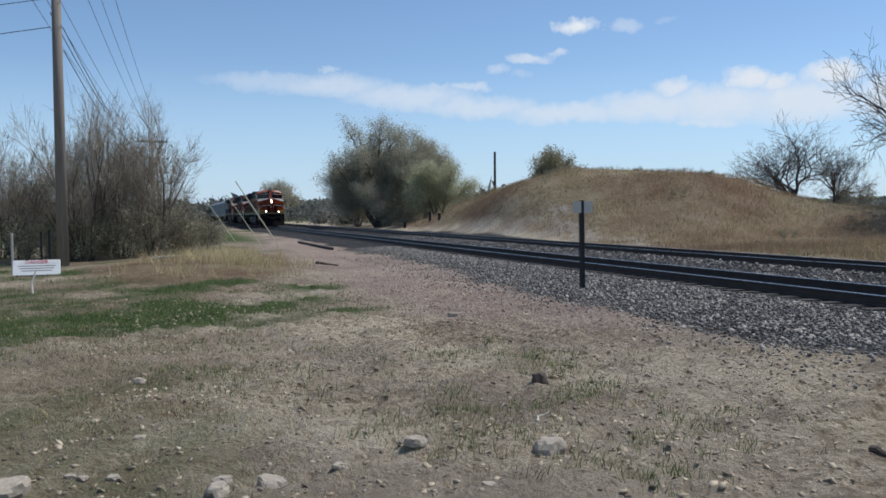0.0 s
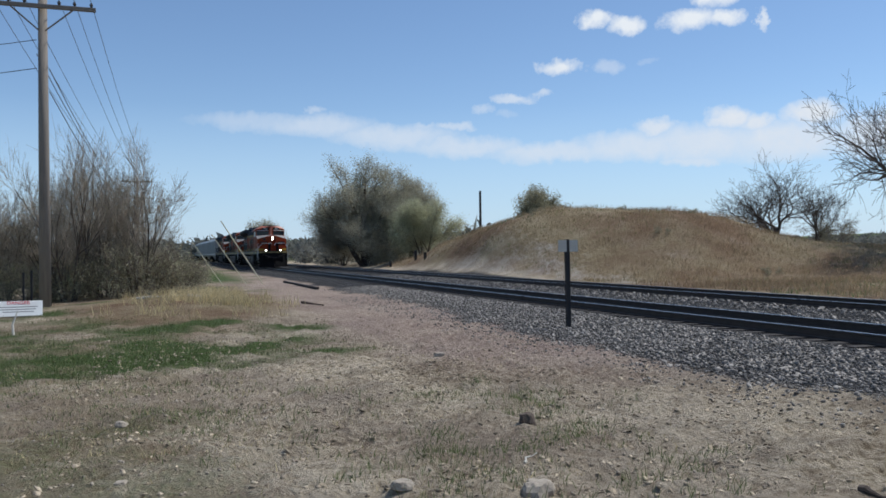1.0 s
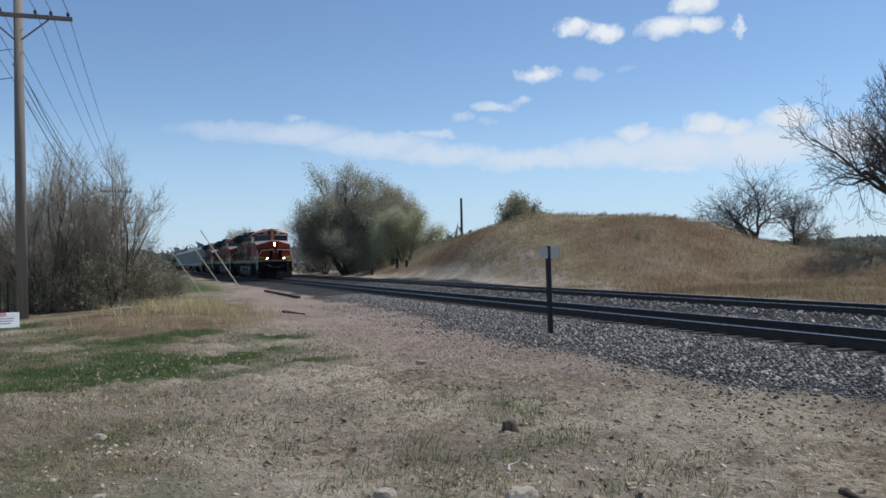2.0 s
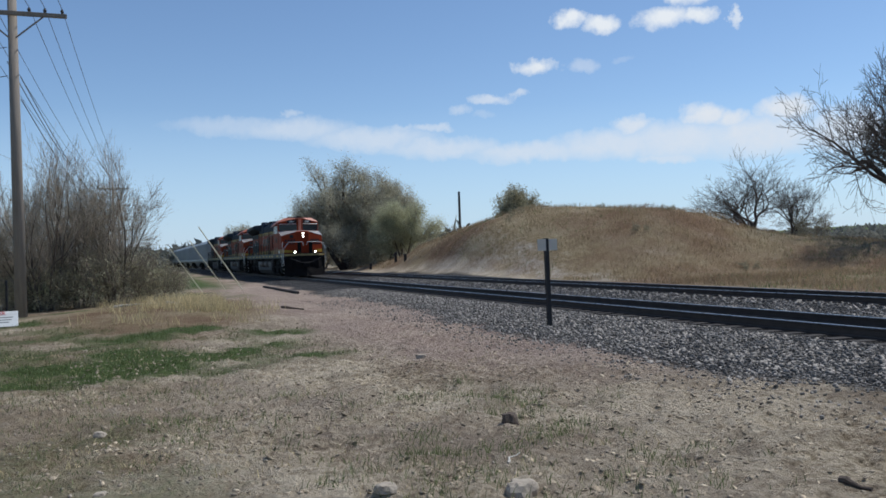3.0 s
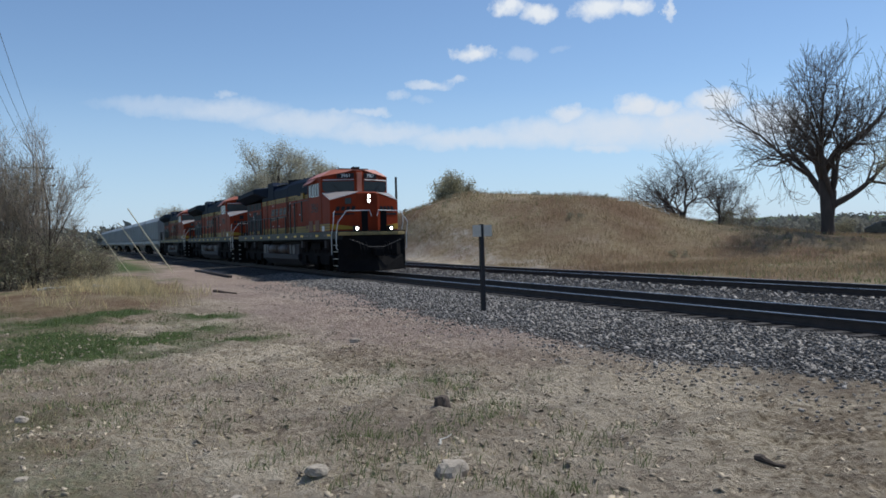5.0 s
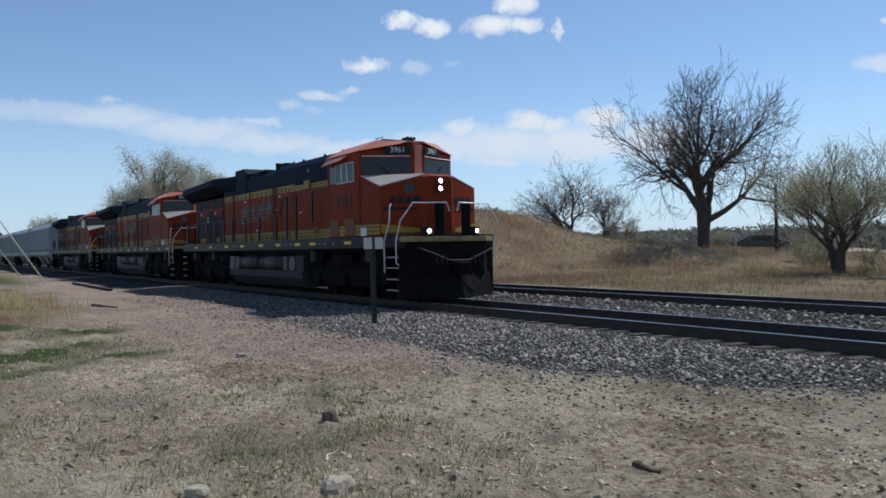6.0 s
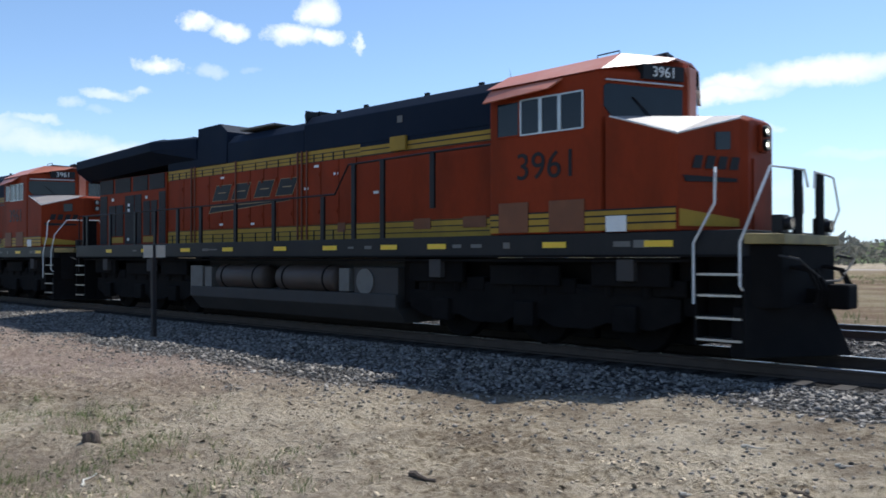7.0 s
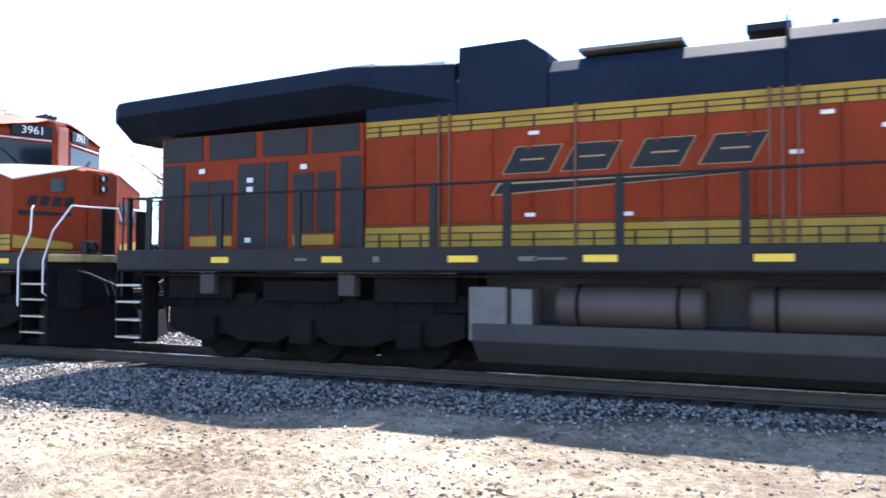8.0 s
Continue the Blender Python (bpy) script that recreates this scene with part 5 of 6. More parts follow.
# thicket of bare upright shrubs by the pole
for k, (x, y, h, sd) in enumerate([(-35.5, -0.6, 7.2, 101), (-36.5, -1.9, 7.6, 102), (-35.0, -3.1, 6.8, 103), (-37.2, -4.2, 6.4, 104), (-36.0, -5.6, 5.6, 105), (-39.5, -1.0, 6.0, 106), (-38.5, -6.8, 5.0, 107), (-41.0, -3.0, 6.6, 108)]):
    make_tree("thicket_shrub", "tall leafless shrub with many upright grey-brown stems", x, y, h, 3.6, sd, UPRIGHT, 0.06,
              tuple((0.30 * math.cos(a * 1.05 + k), 0.30 * math.sin(a * 1.05 + k), 0.75 + 0.08 * ((a * 3) % 5)) for a in range(6)), (1, 0.12, 0.02, BRUSH), SHRUBTWIG, "shrub", "thicket by the pole", rz=k * 47)
for k, (x, y, h, w, sd) in enumerate([(-35.0, -1.2, 2.3, 2.6, 121), (-35.6, -3.2, 2.1, 2.6, 122), (-35.0, -4.9, 1.8, 2.4, 123), (-38.0, 0.4, 1.7, 2.6, 124), (-37.5, -2.4, 2.4, 3.0, 125), (-42.0, 1.0, 1.5, 3.0, 126), (-45.5, 1.6, 1.4, 3.0, 127), (-36.0, -0.2, 2.6, 2.8, 128), (-38.5, -4.6, 2.6, 3.2, 129), (-37.0, 0.9, 2.0, 2.4, 150)]):
    make_tree("undergrowth_bush", "low tangled olive-brown bush at the thicket's foot", x, y, h, w, sd, LOW, 0.03,
              ((-0.8, 0, 1.0), (0.2, 0.8, 1.0), (0.7, -0.3, 1.0), (0.1, -0.8, 0.9)), (3, 0.14, 0.035, BRUSH), TWIG, "bush", "undergrowth by the pole", rz=k * 70)
for k, (x, y, h, w, sd) in enumerate([(-22.0, 39.6, 1.7, 2.8, 131), (-20.4, 40.0, 1.6, 2.4, 132), (-27.5, 43.0, 2.0, 3.0, 133), (-51.0, 50.5, 2.4, 2.8, 134), (-30.0, 46.0, 1.7, 2.6, 135), (-46.5, 57.5, 1.7, 1.6, 136)]):
    make_tree("flat_bush", "rounded dull green bush on the flat beyond the tracks", x, y, h, w, sd, LOW, 0.03,
              ((-0.7, 0, 1.0), (0.3, 0.6, 1.0), (0.7, -0.3, 1.0)), (2, 0.12, 0.05, BRUSH), TWIG, "bush", "bushes on the flat", rz=k * 70)


for k, (x, y, h, w, sd) in enumerate([(-53.0, 32.6, 0.4, 0.7, 141), (-47.5, 34.6, 0.5, 0.8, 144), (-56.0, 27.2, 0.7, 1.2, 145), (-44.8, 30.5, 0.6, 1.1, 146), (-66.0, 26.0, 0.8, 1.3, 147), (-38.0, 33.0, 0.6, 1.0, 148), (-60.0, 31.0, 0.4, 0.7, 149)]):
    make_tree("sagebrush", "small dull sagebrush on the dry mound", x, y, h, w, sd, dict(LOW, children=[4, 4, 3]), 0.02,
              ((-0.7, 0, 1.0), (0.3, 0.6, 1.0), (0.7, -0.3, 1.0)), (3, 0.06, 0.03, BRUSH), TWIG, "bush", "sagebrush on the mound", rz=k * 70)


def woods(name, label, spots, heights, seed, mat):
    """Far-off scrub and tree lines, as one mass of small twiggy clumps."""
    rng = np.random.default_rng(seed)
    vs = []
    for (x, y), h in zip(spots, heights):
        n = 90
        z0 = gz(x, y)
        u = rng.uniform(0, 1, n)
        c = np.stack([x + rng.normal(0, 0.30, n) * h * (0.5 + np.sin(u * 3.0)), y + rng.normal(0, 0.30, n) * h, z0 + h * u ** 0.8], 1)
        a, b = rng.normal(0, 1, (n, 3)), rng.normal(0, 1, (n, 3))
        s = h * 0.085 * rng.uniform(0.5, 1.4, (n, 1))
        vs.append(np.stack([c - a * s, c + b * s * 0.5, c + a * s, c - b * s * 0.5], 1).reshape(-1, 3))
    v = np.concatenate(vs)
    tagged(tri_mesh(name, v, np.arange(len(v)).reshape(-1, 4), mat, sides=4), label, "woods", kind="stuff")


FARWOOD = material("far_woods", (0.17, 0.17, 0.145), 0.95, vary=0.3, scale=0.05, bump=0.0, island=0.35, glow_through=0.4)
rw = np.random.default_rng(5)
spots, hs = [], []
for k in range(420):      # flat beyond the mound and the road
    x = rw.uniform(-190, 60)
    y = rw.uniform(128, 180)
    spots.append((x, y))
    hs.append(rw.uniform(2.6, 5.0))
for k in range(200):      # ridge tops
    x = rw.uniform(-420, 150)
    y = rw.uniform(380, 640)
    spots.append((x, y))
    hs.append(rw.uniform(3.0, 7.0))
woods("far_woods", "grey-green belt of bare woods below the bluffs", spots, hs, 6, FARWOOD)
spots, hs = [], []
for k in range(260):
    x = rw.uniform(-330, -215)
    y = rw.uniform(-75, 75)
    spots.append((x, y))
    hs.append(rw.uniform(4.0, 7.0))
for k in range(70):
    spots.append((rw.uniform(-210, -110), rw.uniform(38, 85)))
    hs.append(rw.uniform(3.0, 6.5))
for k in range(40):
    spots.append((rw.uniform(-200, -100), rw.uniform(24, 34)))
    hs.append(rw.uniform(2.0, 5.0))
woods("far_woods", "grey-brown line of scrub and trees along the railway", spots, hs, 7, FARWOOD)


# ---------------- grass, stones ----------------
def blades(name, label, xy, height, width, lean, mat, seed, category="grass"):
    rng = np.random.default_rng(seed)
    n = len(xy)
    h = height * rng.uniform(0.45, 1.25, n)
    a = rng.uniform(0, 2 * np.pi, n)
    z = ground_z(xy[:, 0], xy[:, 1]) - 0.01
    base = np.stack([xy[:, 0], xy[:, 1], z], 1)
    side = np.stack([np.cos(a), np.sin(a), np.zeros(n)], 1) * (width * rng.uniform(0.6, 1.3, n))[:, None]
    b = rng.uniform(0, 2 * np.pi, n)
    off = np.stack([np.cos(b), np.sin(b), np.zeros(n)], 1) * (h * lean * rng.uniform(0.2, 1.2, n))[:, None]
    up = np.array([0, 0, 1.0])[None] * h[:, None]
    v = np.stack([base - side, base + side, base + up * 0.62 + off * 0.4 + side * 0.5, base + up + off, base + up * 0.62 + off * 0.4 - side * 0.5], 1)
    idx = np.arange(n)[:, None] * 5
    me_v = v.reshape(-1, 3)
    f = np.concatenate([idx + np.array([[0, 1, 2]]), idx + np.array([[0, 2, 4]]), idx + np.array([[4, 2, 3]])], 0)
    tagged(tri_mesh(name, me_v, f, mat), label, category, kind="stuff")


def clumps(rng, n, per, xr, yr, spread, keep=None):
    c = np.stack([rng.uniform(*xr, n), rng.uniform(*yr, n)], 1)
    if keep is not None:
        c = c[keep(c[:, 0], c[:, 1])]
    p = np.repeat(c, per, axis=0)
    return p + rng.normal(0, spread, p.shape)


rg = np.random.default_rng(77)
wv = lambda x, y, s, sd: wave(x, y, s, sd)
blades("dry_grass_bank", "long pale straw-coloured grass on a low bank", clumps(rg, 2200, 14, (-38, -21), (-3.0, 5.0), 0.12, lambda x, y: np.exp(-((x + 29.0) / 5) ** 2 - ((y - 1.8) / 2.2) ** 2) * (0.55 + 0.9 * lumps(x, y, 1.1)) > rg.uniform(0.05, 1.0, len(x))), 0.36, 0.008, 0.9, DRYGRASS, 1)
blades("green_grass", "short bright green grass", clumps(rg, 5200, 9, (-30, -11), (-9, 5.5), 0.13, lambda x, y: (zones(x, y)[0] > rg.uniform(0.25, 1.0, len(x)))), 0.09, 0.006, 0.6, GREENGRASS, 2)
blades("mound_grass", "tall dry tan grass covering the mound", clumps(rg, 17000, 8, (-92, -20), (22.8, 52), 0.28, lambda x, y: (y > 23.2 + 0.5 * wv(x, y, 2.0, 1.0)) & (zones(x, y)[3] < 0.45) & (lumps(x, y, 2.6) + 0.5 * lumps(x, y, 0.9) > rg.uniform(-1.1, 0.5, len(x)))), 0.28, 0.012, 0.8, TANGRASS, 3)
blades("mound_weeds", "dusty olive weeds among dry grass", clumps(rg, 2600, 7, (-70, -5), (22.5, 60), 0.2, lambda x, y: wv(x, y, 5.0, 3.0) > -0.1), 0.20, 0.014, 0.7, SAGE, 4)


def weedy(x, y):
    m = np.exp(-((x + 7.4) / 1.6) ** 2 - ((y - 2.5) / 1.2) ** 2) + 0.8 * np.exp(-((x + 8.6) / 1.6) ** 2 - ((y - 4.1) / 0.9) ** 2)
    m = m + 0.6 * np.exp(-((x + 5.6) / 1.3) ** 2 - ((y - 3.6) / 1.2) ** 2) + 0.7 * np.exp(-((x + 10.5) / 2.5) ** 2 - ((y - 0.3) / 1.5) ** 2)
    return m * (0.6 + 0.7 * wv(x, y, 0.6, 6.0)) + 0.05 * (wv(x, y, 1.3, 2.0) + 0.2) * (y < 5.5)


blades("sparse_weeds", "thin grey-green weeds in dry dirt", clumps(rg, 10000, 8, (-17, -2.5), (-3.5, 6.2), 0.07, lambda x, y: weedy(x, y) * (0.75 + 1.2 * lumps(x, y, 0.45)) > rg.uniform(0.10, 0.85, len(x))), 0.10, 0.0036, 0.9, SAGE, 5)
blades("dry_stubble", "thin straw-coloured stubble in dry dirt", clumps(rg, 1500, 6, (-18, -2.5), (-4.5, 6.0), 0.06, lambda x, y: (wv(x, y, 1.7, 2.0) + 0.5 * wv(x, y, 0.5, 3.0) - 0.25 * y + 0.55) > rg.uniform(-0.6, 1.0, len(x))), 0.07, 0.004, 1.0, DRYGRASS, 6)
blades("grass_tuft", "sparse dark green tuft of grass", np.concatenate([clumps(rg, 10, 16, (-5.0, -4.55), (2.75, 3.3), 0.05), clumps(rg, 8, 8, (-5.3, -4.3), (2.5, 3.7), 0.06)]), 0.10, 0.0035, 0.9, GREENGRASS, 8)
blades("lane_grass", "short dull green grass beside the lane", clumps(rg, 4200, 6, (-19, -5), (-7.5, 0.8), 0.09, lambda x, y: wv(x, y, 1.9, 4.0) + 0.5 * wv(x, y, 0.6, 1.0) > rg.uniform(-0.4, 0.9, len(x))), 0.065, 0.005, 0.9, SAGE, 9)


def stones(name, label, x, y, size, mat, seed, sink=0.3, flat=1.0):
    """Many angular stones as one heap of uneven lumps."""
    rng = np.random.default_rng(seed)
    bv = np.array([(a, b, c) for a in (-0.8, 0.8) for b in (-0.8, 0.8) for c in (-0.8, 0.8)])
    bf = np.array([(0, 1, 3), (0, 3, 2), (4, 6, 7), (4, 7, 5), (0, 4, 5), (0, 5, 1), (2, 3, 7), (2, 7, 6), (0, 2, 6), (0, 6, 4), (1, 5, 7), (1, 7, 3)])
    n = len(x)
    s = size * rng.uniform(0.5, 1.35, n)
    sc = np.stack([s * rng.uniform(0.7, 1.3, n), s * rng.uniform(0.7, 1.3, n), s * rng.uniform(0.45, 0.85, n) * flat], 1)
    a = rng.uniform(0, 6.28, n)
    v = bv[None] * (1 + rng.normal(0, 0.22, (n, len(bv), 3))) * sc[:, None, :]
    tilt = rng.normal(0, 0.35, (n, 2))
    v[:, :, 2] += v[:, :, 0] * tilt[:, :1] + v[:, :, 1] * tilt[:, 1:]
    ca, sa = np.cos(a)[:, None], np.sin(a)[:, None]
    vx, vy = v[:, :, 0] * ca - v[:, :, 1] * sa, v[:, :, 0] * sa + v[:, :, 1] * ca
    z = ground_z(x, y) + s * (0.5 - sink)
    v = np.stack([vx + x[:, None], vy + y[:, None], v[:, :, 2] + z[:, None]], -1).reshape(-1, 3)
    f = (bf[None] + (np.arange(n) * len(bv))[:, None, None]).reshape(-1, 3)
    tagged(tri_mesh(name, v, f, mat), label, "gravel", kind="stuff")


def scatter(n, xr, yr, power=1.0):
    k = rg.uniform(0, 1, n) ** power
    return xr[1] + (xr[0] - xr[1]) * k, rg.uniform(*yr, n)


bx, by = scatter(44000, (-40, 3.0), (6.6, 10.75), 1.2)
keep = zones(bx, by)[2] * (0.8 + 0.35 * wv(bx, by, 0.5, 4.0)) > rg.uniform(0.15, 0.95, len(bx))
stones("ballast", "angular grey ballast stones beside the near rail", bx[keep], by[keep], 0.023, STONES, 11)
bx, by = scatter(9000, (-60, 4), (13.0, 17.3), 1.3)
stones("ballast", "angular grey ballast stones between the tracks", bx, by, 0.034, STONES, 12)
bx, by = scatter(4200, (-32, 3), (6.2, 9.4), 1.0)
stones("loose_gravel", "loose gravel strewn over dirt", bx, by, 0.016, STONES, 13)
bx, by = scatter(1300, (-14, -2), (-2.5, 6.0), 1.0)
stones("loose_gravel", "small pebbles on bare dirt", bx, by, 0.011, ROCK, 14)


CLOD = material("dirt_clod", (0.40, 0.32, 0.225), 0.95, vary=0.25, scale=6, bump=0.3, island=0.35)
bx = -2.2 - 16 * rg.uniform(0, 1, 10000) ** 1.4
by = rg.uniform(-1.0, 7.0, 10000)
keep = (wv(bx, by, 0.9, 1.5) + 0.6 * wv(bx, by, 0.33, 5.0)) > rg.uniform(-0.9, 0.9, len(bx))
stones("dirt_clods", "small crumbled clods of dry dirt", bx[keep], by[keep], 0.02, CLOD, 15, 0.6, 0.6)


# dark bits added to draw the shaded sides of dirt lumps
LUMPSHADE = material("lump_shade", (0.17, 0.13, 0.085), 0.95, vary=0.3, scale=9, bump=0.2, island=0.45)
bx = -2.2 - 20 * rg.uniform(0, 1, 5200) ** 1.4
by = rg.uniform(-4.0, 5.5, 5200)
keep = (lumps(bx, by, 0.8) + 0.7 * lumps(bx, by, 0.25)) > rg.uniform(-0.5, 1.1, len(bx))
stones("dead_litter", "dark bits in place of the shade on dirt lumps", bx[keep], by[keep], 0.017, LUMPSHADE, 16, 0.45, 0.35)


def rock(x, y, w, d, h, seed, label, mat=None):
    rng = random.Random(seed)
    bm = bmesh.new()
    bmesh.ops.create_icosphere(bm, subdivisions=3, radius=1.0)
    o = Vector((rng.uniform(0, 50), rng.uniform(0, 50), 3))
    for v in bm.verts:
        k = 1 + 0.45 * noise.noise(v.co * 1.1 + o) + 0.18 * noise.noise(v.co * 3.1 + o)
        c = v.co * k
        c.z = min(c.z, 0.62 + 0.1 * noise.noise(v.co * 2 + o))
        v.co = Vector((c.x * w / 2, c.y * d / 2, max(c.z, -0.35) * h))
    ob = part("rock", bm, mat or ROCK)
    ob.matrix_basis = pose(x, y, gz(x, y) + 0.15 * h, 0, 0, rng.uniform(0, 360))
    tagged(ob, label, "rock", "rocks on the dirt")


for k, (x, y, w) in enumerate([(-5.38, 0.6, 0.26), (-5.89, 1.72, 0.17), (-5.5, 1.07, 0.11), (-9.38, -0.34, 0.14), (-6.72, -0.25, 0.1), (-5.91, -0.39, 0.1), (-4.95, 1.95, 0.12), (-5.75, -1.0, 0.3),
                               (-5.97, -0.67, 0.08), (-5.93, -0.58, 0.08), (-13.58, 4.69, 0.2), (-9.32, 6.25, 0.1), (-5.6, 0.3, 0.14), (-5.2, 0.25, 0.18)]):
    rock(x, y, w, w * 0.8, w * 0.38, 40 + k, "small pale grey rock half sunk in dirt")
rock(-7.73, 3.62, 0.17, 0.15, 0.13, 60, "dark upright stone on bare dirt", DEADWOOD)
rock(-5.51, 2.66, 0.28, 0.22, 0.17, 61, "flat tan slab of rock on dirt")


def stick(x0, y0, x1, y1, r, mat, label, name="stick"):
    bm = bmesh.new()
    n = 5
    pts = []
    for i in range(n):
        k = i / (n - 1)
        x, y = x0 + (x1 - x0) * k, y0 + (y1 - y0) * k
        pts.append((x + 0.02 * math.sin(i * 2.1), y + 0.02 * math.cos(i * 1.7), gz(x, y) + r * 0.8 + 0.01 * math.sin(i * 1.3)))
    tube(bm, pts, [r * (0.75 + 0.3 * math.sin(1 + i * 1.1)) for i in range(n)], 7)
    tagged(part(name, bm, mat), label, "stick", "sticks on the ground")


stick(-4.64, 4.79, -4.43, 4.84, 0.03, DEADWOOD, "short dark piece of rotten wood on dirt")
stick(-3.16, 7.56, -3.0, 7.68, 0.014, PALEWOOD, "bleached stick on dirt")
stick(-2.32, 7.48, -2.24, 7.62, 0.014, PALEWOOD, "bleached stick on dirt")
stick(-2.90, 5.90, -2.83, 6.02, 0.016, PALEWOOD, "bleached stick on dirt")
stick(-2.30, 6.44, -2.10, 6.52, 0.020, DEADWOOD, "short dark stick on dirt")
stick(-6.36, 2.92, -6.50, 3.10, 0.012, PALEWOOD, "white bone-like stick on dirt")
stick(-28.2, 4.75, -27.2, 5.3, 0.045, DEADWOOD, "dark weathered branch lying beside the grass")
stick(-30.5, 1.1, -29.2, 1.9, 0.05, PALEWOOD, "bleached fallen branch in dry grass")
stick(-31.5, -0.6, -30.9, 0.9, 0.045, PALEWOOD, "bleached fallen branch in dry grass")
tie_ob = part("discarded_rail", boxes((-51.3, -40.5, 7.55, 7.72, -0.05, 0.11), bevel=0.01), TIE)
tagged(tie_ob, "dark discarded length of timber lying by the ballast", "timber")

# ---------------- posts, poles, wires, sign ----------------
bm = boxes((-0.05, 0.05, -0.045, 0.045, -0.3, 2.02), bevel=0.008)
mp = tagged(part("marker_post", bm, POSTBLACK), "black square trackside post at the ballast edge", "post")
mp.matrix_basis = pose(-16.46, 8.74, 0.0, 0.4, -0.5, 0)
for a, b in ((-0.245, -0.035), (0.035, 0.245)):
    part("plate", boxes((0.051, 0.056, a, b, 1.74, 2.0)), PLATE, mp, "small tan-grey square plate")
for x, y, h in ((-71.5, 23.4, 0.75), (-75.0, 23.6, 0.8), (-80.3, 22.6, 0.7)):
    bm = boxes((-0.11, 0.11, -0.11, 0.11, -0.2, h), bevel=0.02)
    o = tagged(part("stub_post", bm, POSTBLACK), "short dark wooden stub post by the far track", "post", "stub posts")
    o.matrix_basis = pose(x, y, gz(x, y))


def utility_pole(x, y, height, r, label, arms, yaw=0.0):
    root = tagged(new("utility_pole"), label, "utility pole", "pole line")
    root.matrix_basis = pose(x, y, gz(x, y), 0, 0, yaw)
    bm = bmesh.new()
    tube(bm, [(0, 0, -0.3), (0, 0, height * 0.5), (0, 0, height)], [r, r * 0.87, r * 0.72], 14)
    part("pole", bm, POLEWOOD, root, smooth=True)
    for z in arms:
        arm = part("crossarm", boxes((0.14, 0.27, -1.75, 1.75, z - 0.07, z + 0.07), bevel=0.01), POLEWOOD, root, "weathered timber crossarm")
        for s in (-1, 1):
            b = bmesh.new()
            tube(b, [(0.2, s * 1.0, z - 0.06), (0.19, s * 0.1, z - 0.85)], 0.03, 5)
            part("brace", b, POLEWOOD, arm)
            for yy in (0.55, 1.05, 1.6):
                b = bmesh.new()
                tube(b, [(0.2, s * yy, z + 0.06), (0.2, s * yy, z + 0.13), (0.2, s * yy, z + 0.17), (0.2, s * yy, z + 0.24)], [0.02, 0.05, 0.06, 0.03], 8)
                part("insulator", b, TANK, arm)
    return root


utility_pole(-32.04, -3.6, 11.3, 0.20, "tall weathered wooden utility pole with one crossarm", (10.55,))
far_poles = [(-103.0, -1.7), (-133.0, -1.5), (-176.0, -1.4), (-230.0, -1.2)]
for x, y in far_poles:
    utility_pole(x, y, 11.0, 0.17, "distant wooden utility pole with crossarm", (10.45,))
b = bmesh.new()
tube(b, [(0, 0, -0.3), (0, 0, 9.6)], [0.19, 0.15], 10)
fp = tagged(part("bare_pole", b, POSTBLACK), "dark bare pole without crossarm behind the mound", "pole")
fp.matrix_basis = pose(-102.0, 41.2, gz(-102, 41.2))
b = bmesh.new()
tube(b, [(0, 0, -0.3), (0, 0, 4.4)], [0.12, 0.1], 10)
fp2 = tagged(part("bare_pole", b, POSTBLACK), "short dark pole among trees on the flat", "pole")
fp2.matrix_basis = pose(-34.0, 48.0, gz(-34, 48))


def wire(p, q, sag, r, label, mat=None, name="overhead_wire", group="overhead wires"):
    b = bmesh.new()
    p, q = Vector(p), Vector(q)
    pts = []
    for i in range(13):
        k = i / 12
        v = p.lerp(q, k)
        v.z -= sag * 4 * k * (1 - k)
        pts.append(v)
    tube(b, pts, r, 4)
    tagged(part(name, b, mat or WIRE), label, "wire", group)


for yy in (-1.6, -1.05, -0.55, 0.55, 1.05, 1.6):
    wire((-31.84, -3.6 + yy, 10.8), (-102.8, -1.7 + yy, 10.7), 1.0, 0.012, "thin dark overhead wire")
    wire((-31.84, -3.6 + yy, 10.8), (30.0, -5.4 + yy, 10.8), 0.9, 0.012, "thin dark overhead wire")
for z, yy in ((8.9, -0.2), (8.4, 0.2), (7.6, 0.2)):
    wire((-32.04, -3.6 + yy, z), (-102.8, -1.7 + yy, z - 0.2), 1.4, 0.018, "thick dark communication cable", group="cables")
wire((-32.04, -3.8, 9.4), (-38.0, -30.0, 8.2), 0.8, 0.014, "thin dark service wire", group="cables")
wire((-32.04, -3.8, 8.4), (-38.0, -30.0, 7.2), 0.8, 0.016, "thin dark service wire", group="cables")
# leaning guy wires with pale guards
for (x, y), (ty, tz), r in (((-49.9, 6.2), (3.75, 3.75), 0.034), ((-49.5, 5.2), (3.2, 2.95), 0.022), ((-46.6, 3.7), (2.0, 2.45), 0.022), ((-47.4, 2.1), (0.55, 2.3), 0.026), ((-50.5, 1.8), (0.3, 2.2), 0.022)):
    b = bmesh.new()
    tube(b, [(x, y, gz(x, y) - 0.1), (x, ty, tz)], r, 6)
    tagged(part("guy_guard", b, GUYGUARD), "pale leaning guard on a guy wire", "guy wire", "guy wires")

# warning board in the grass
sx, sy = -26.4, -3.68
sz = gz(sx, sy) - 0.08
sign = tagged(new("warning_sign"), "white warning board with red heading, propped low in grass", "sign")
sign.matrix_basis = pose(sx, sy, sz, -32, 0, 96)
part("board", boxes((-0.63, 0.63, -0.012, 0.012, 0.14, 0.64), bevel=0.006), SIGNWHITE, sign)
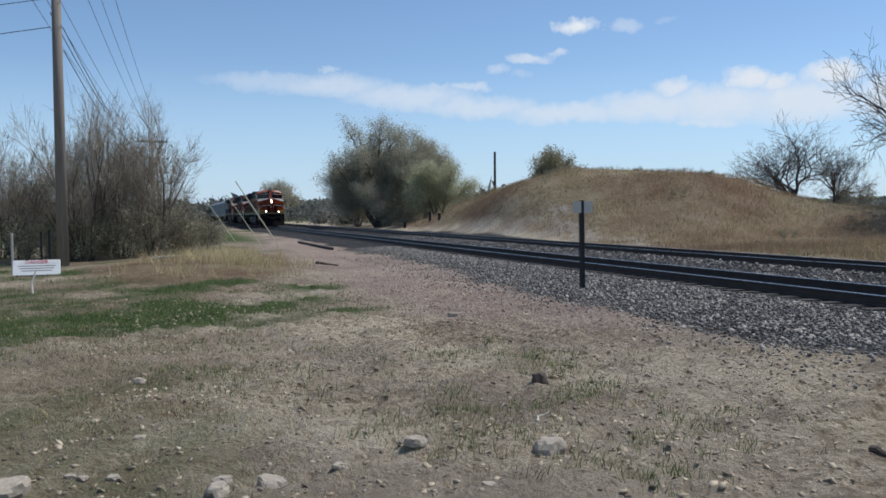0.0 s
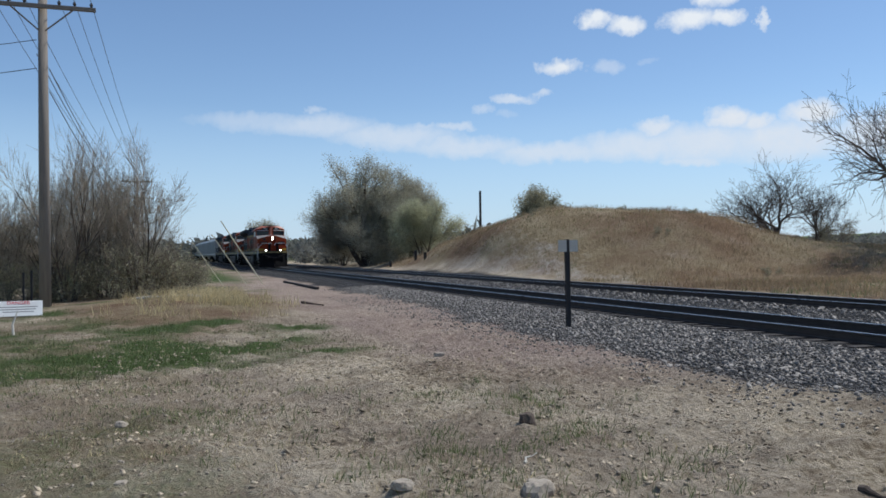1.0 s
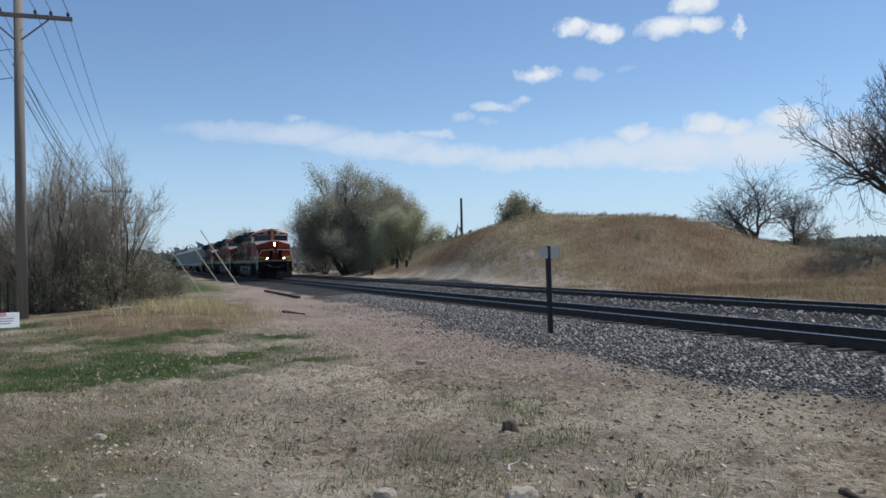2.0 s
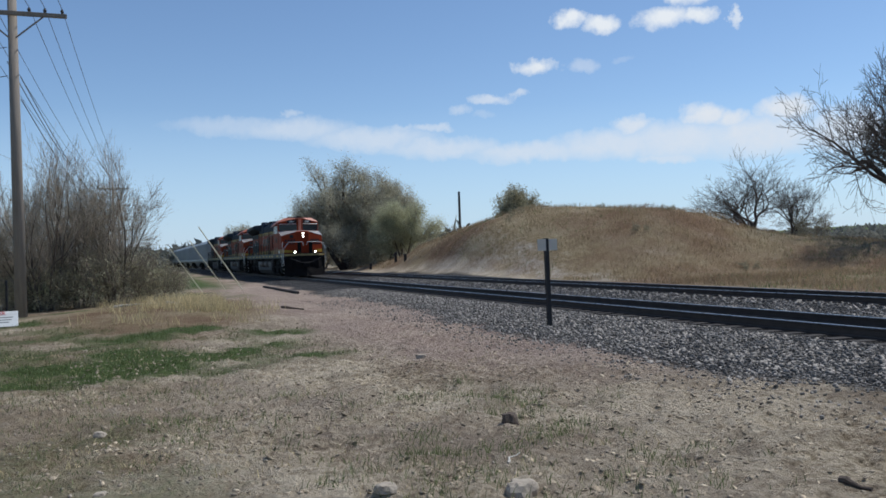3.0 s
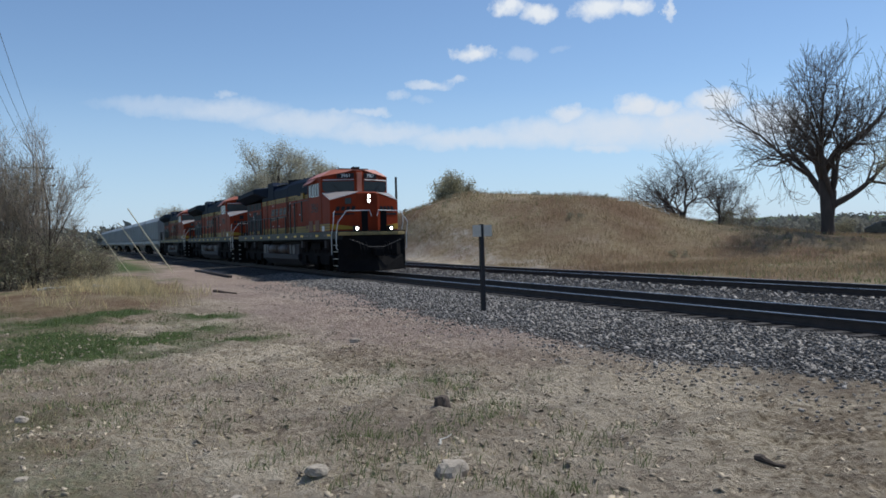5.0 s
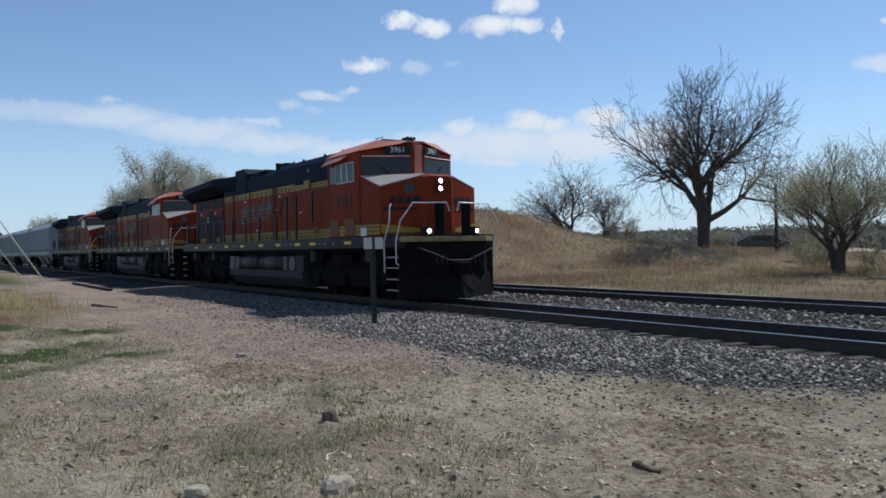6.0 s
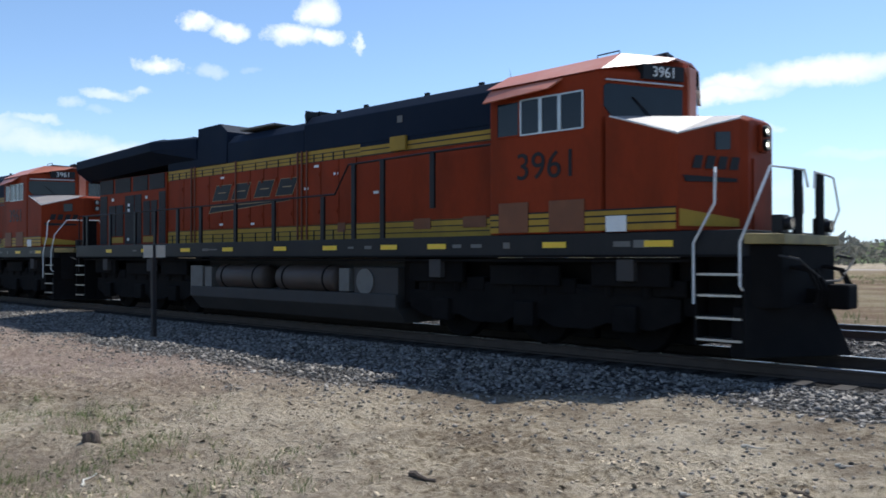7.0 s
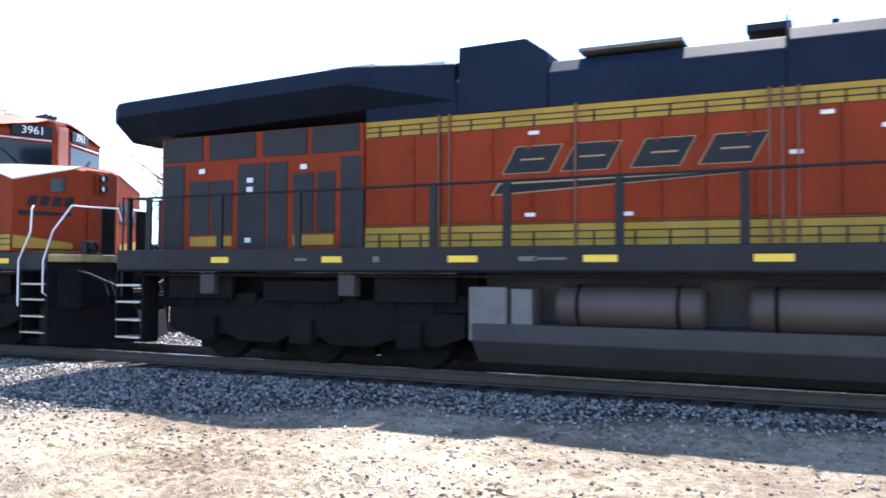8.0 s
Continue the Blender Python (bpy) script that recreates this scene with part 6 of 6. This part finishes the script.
part("heading_band", boxes((-0.60, 0.60, -0.0165, -0.0125, 0.52, 0.625)), SIGNWHITE, sign)
words("heading", "DANGER", 0.15, SIGNRED, sign, pose(0, -0.021, 0.568, 90, 0, 0))
for z, w in ((0.44, 0.5), (0.36, 0.46), (0.28, 0.4)):
    part("text_bar", boxes((-w, w, -0.016, -0.0125, z - 0.012, z + 0.012)), LIGHTGREY, sign)
for s in (-0.5, 0.5):
    part("leg", boxes((s - 0.025, s + 0.025, 0.013, 0.05, -0.2, 0.6)), DEADWOOD, sign)
for x, y, h, m, lab in ((-27.6, -4.5, 1.25, PALEWOOD, "pale stake behind a sign"), (-28.2, -3.55, 1.3, POSTBLACK, "dark green steel fence stake"), (-28.0, -3.75, 1.25, POSTBLACK, "dark green steel fence stake")):
    o = tagged(part("stake", boxes((-0.03, 0.03, -0.03, 0.03, -0.2, h), bevel=0.006), m), lab, "stake", "stakes")
    o.matrix_basis = pose(x, y, gz(x, y))
b = bmesh.new()
tube(b, [(-20.62, -2.97, gz(-20.6, -3) - 0.05), (-20.7, -3.0, 0.25), (-20.75, -2.9, 0.55)], [0.03, 0.022, 0.012], 6)
tagged(part("broken_stake", b, PALEWOOD), "pale broken branch standing in grass", "stake")


# ---------------- far car ----------------
def build_car(x, y, yaw, label):
    car = tagged(new("parked_car"), label, "car")
    car.matrix_basis = pose(x, y, gz(x, y), 0, 0, yaw)
    prof = [(-2.2, 0.45), (2.2, 0.45), (2.25, 0.8), (1.3, 0.98), (0.6, 1.45), (-1.1, 1.48), (-2.0, 1.0), (-2.25, 0.9)]
    body = part("body", loft([[(a, -0.88, c) for a, c in prof], [(a, 0.88, c) for a, c in prof]], 0.05), CARPAINT, car)
    part("windscreen", loft([[(1.22, -0.75, 1.03), (0.66, -0.7, 1.41), (0.60, -0.7, 1.40), (1.16, -0.75, 1.0)], [(1.22, 0.75, 1.03), (0.66, 0.7, 1.41), (0.60, 0.7, 1.40), (1.16, 0.75, 1.0)]]), GLASS, body)
    for s in (-1, 1):
        part("side_glass", boxes((-1.0, 0.5, s * 0.875, s * 0.89, 1.02, 1.36)), GLASS, body)
        for dx in (-1.4, 1.4):
            b = bmesh.new()
            cyl(b, (dx, s * 0.82, 0.33), (0, 1, 0), 0.33, 0.2, 18, 0.03)
            part("wheel", b, RUBBER, car)
    part("bumper", boxes((2.2, 2.32, -0.8, 0.8, 0.45, 0.62), bevel=0.02), STEEL, car)


build_car(-44.2, 60.8, 35, "dark car parked on the flat beyond the trees")


# ---------------- sleepers under the rails ----------------
def build_ties(root, cy):
    me = bpy.data.meshes.new("tie")
    bm = boxes((-0.115, 0.115, -1.3, 1.3, -0.06, 0.0), bevel=0.008)
    bm.to_mesh(me)
    bm.free()
    me.materials.append(TIE)
    rng = random.Random(int(cy))
    for k in range(150):
        ob = new("tie", me)
        ob.parent = root
        ob.matrix_basis = pose(6 - 0.52 * k, rng.uniform(-0.03, 0.03), 0.126 + rng.uniform(-0.004, 0.004), 0, 0, rng.uniform(-0.8, 0.8))
    bm = bmesh.new()
    for k in range(150, 420):
        x = 6 - 0.52 * k
        box(bm, x - 0.115, x + 0.115, -1.3, 1.3, 0.06, 0.126)
    tagged(part("far_ties", bm, TIE, root), kind="stuff")


build_ties(track_near, CY1)
build_ties(track_far, CY2)

motions()
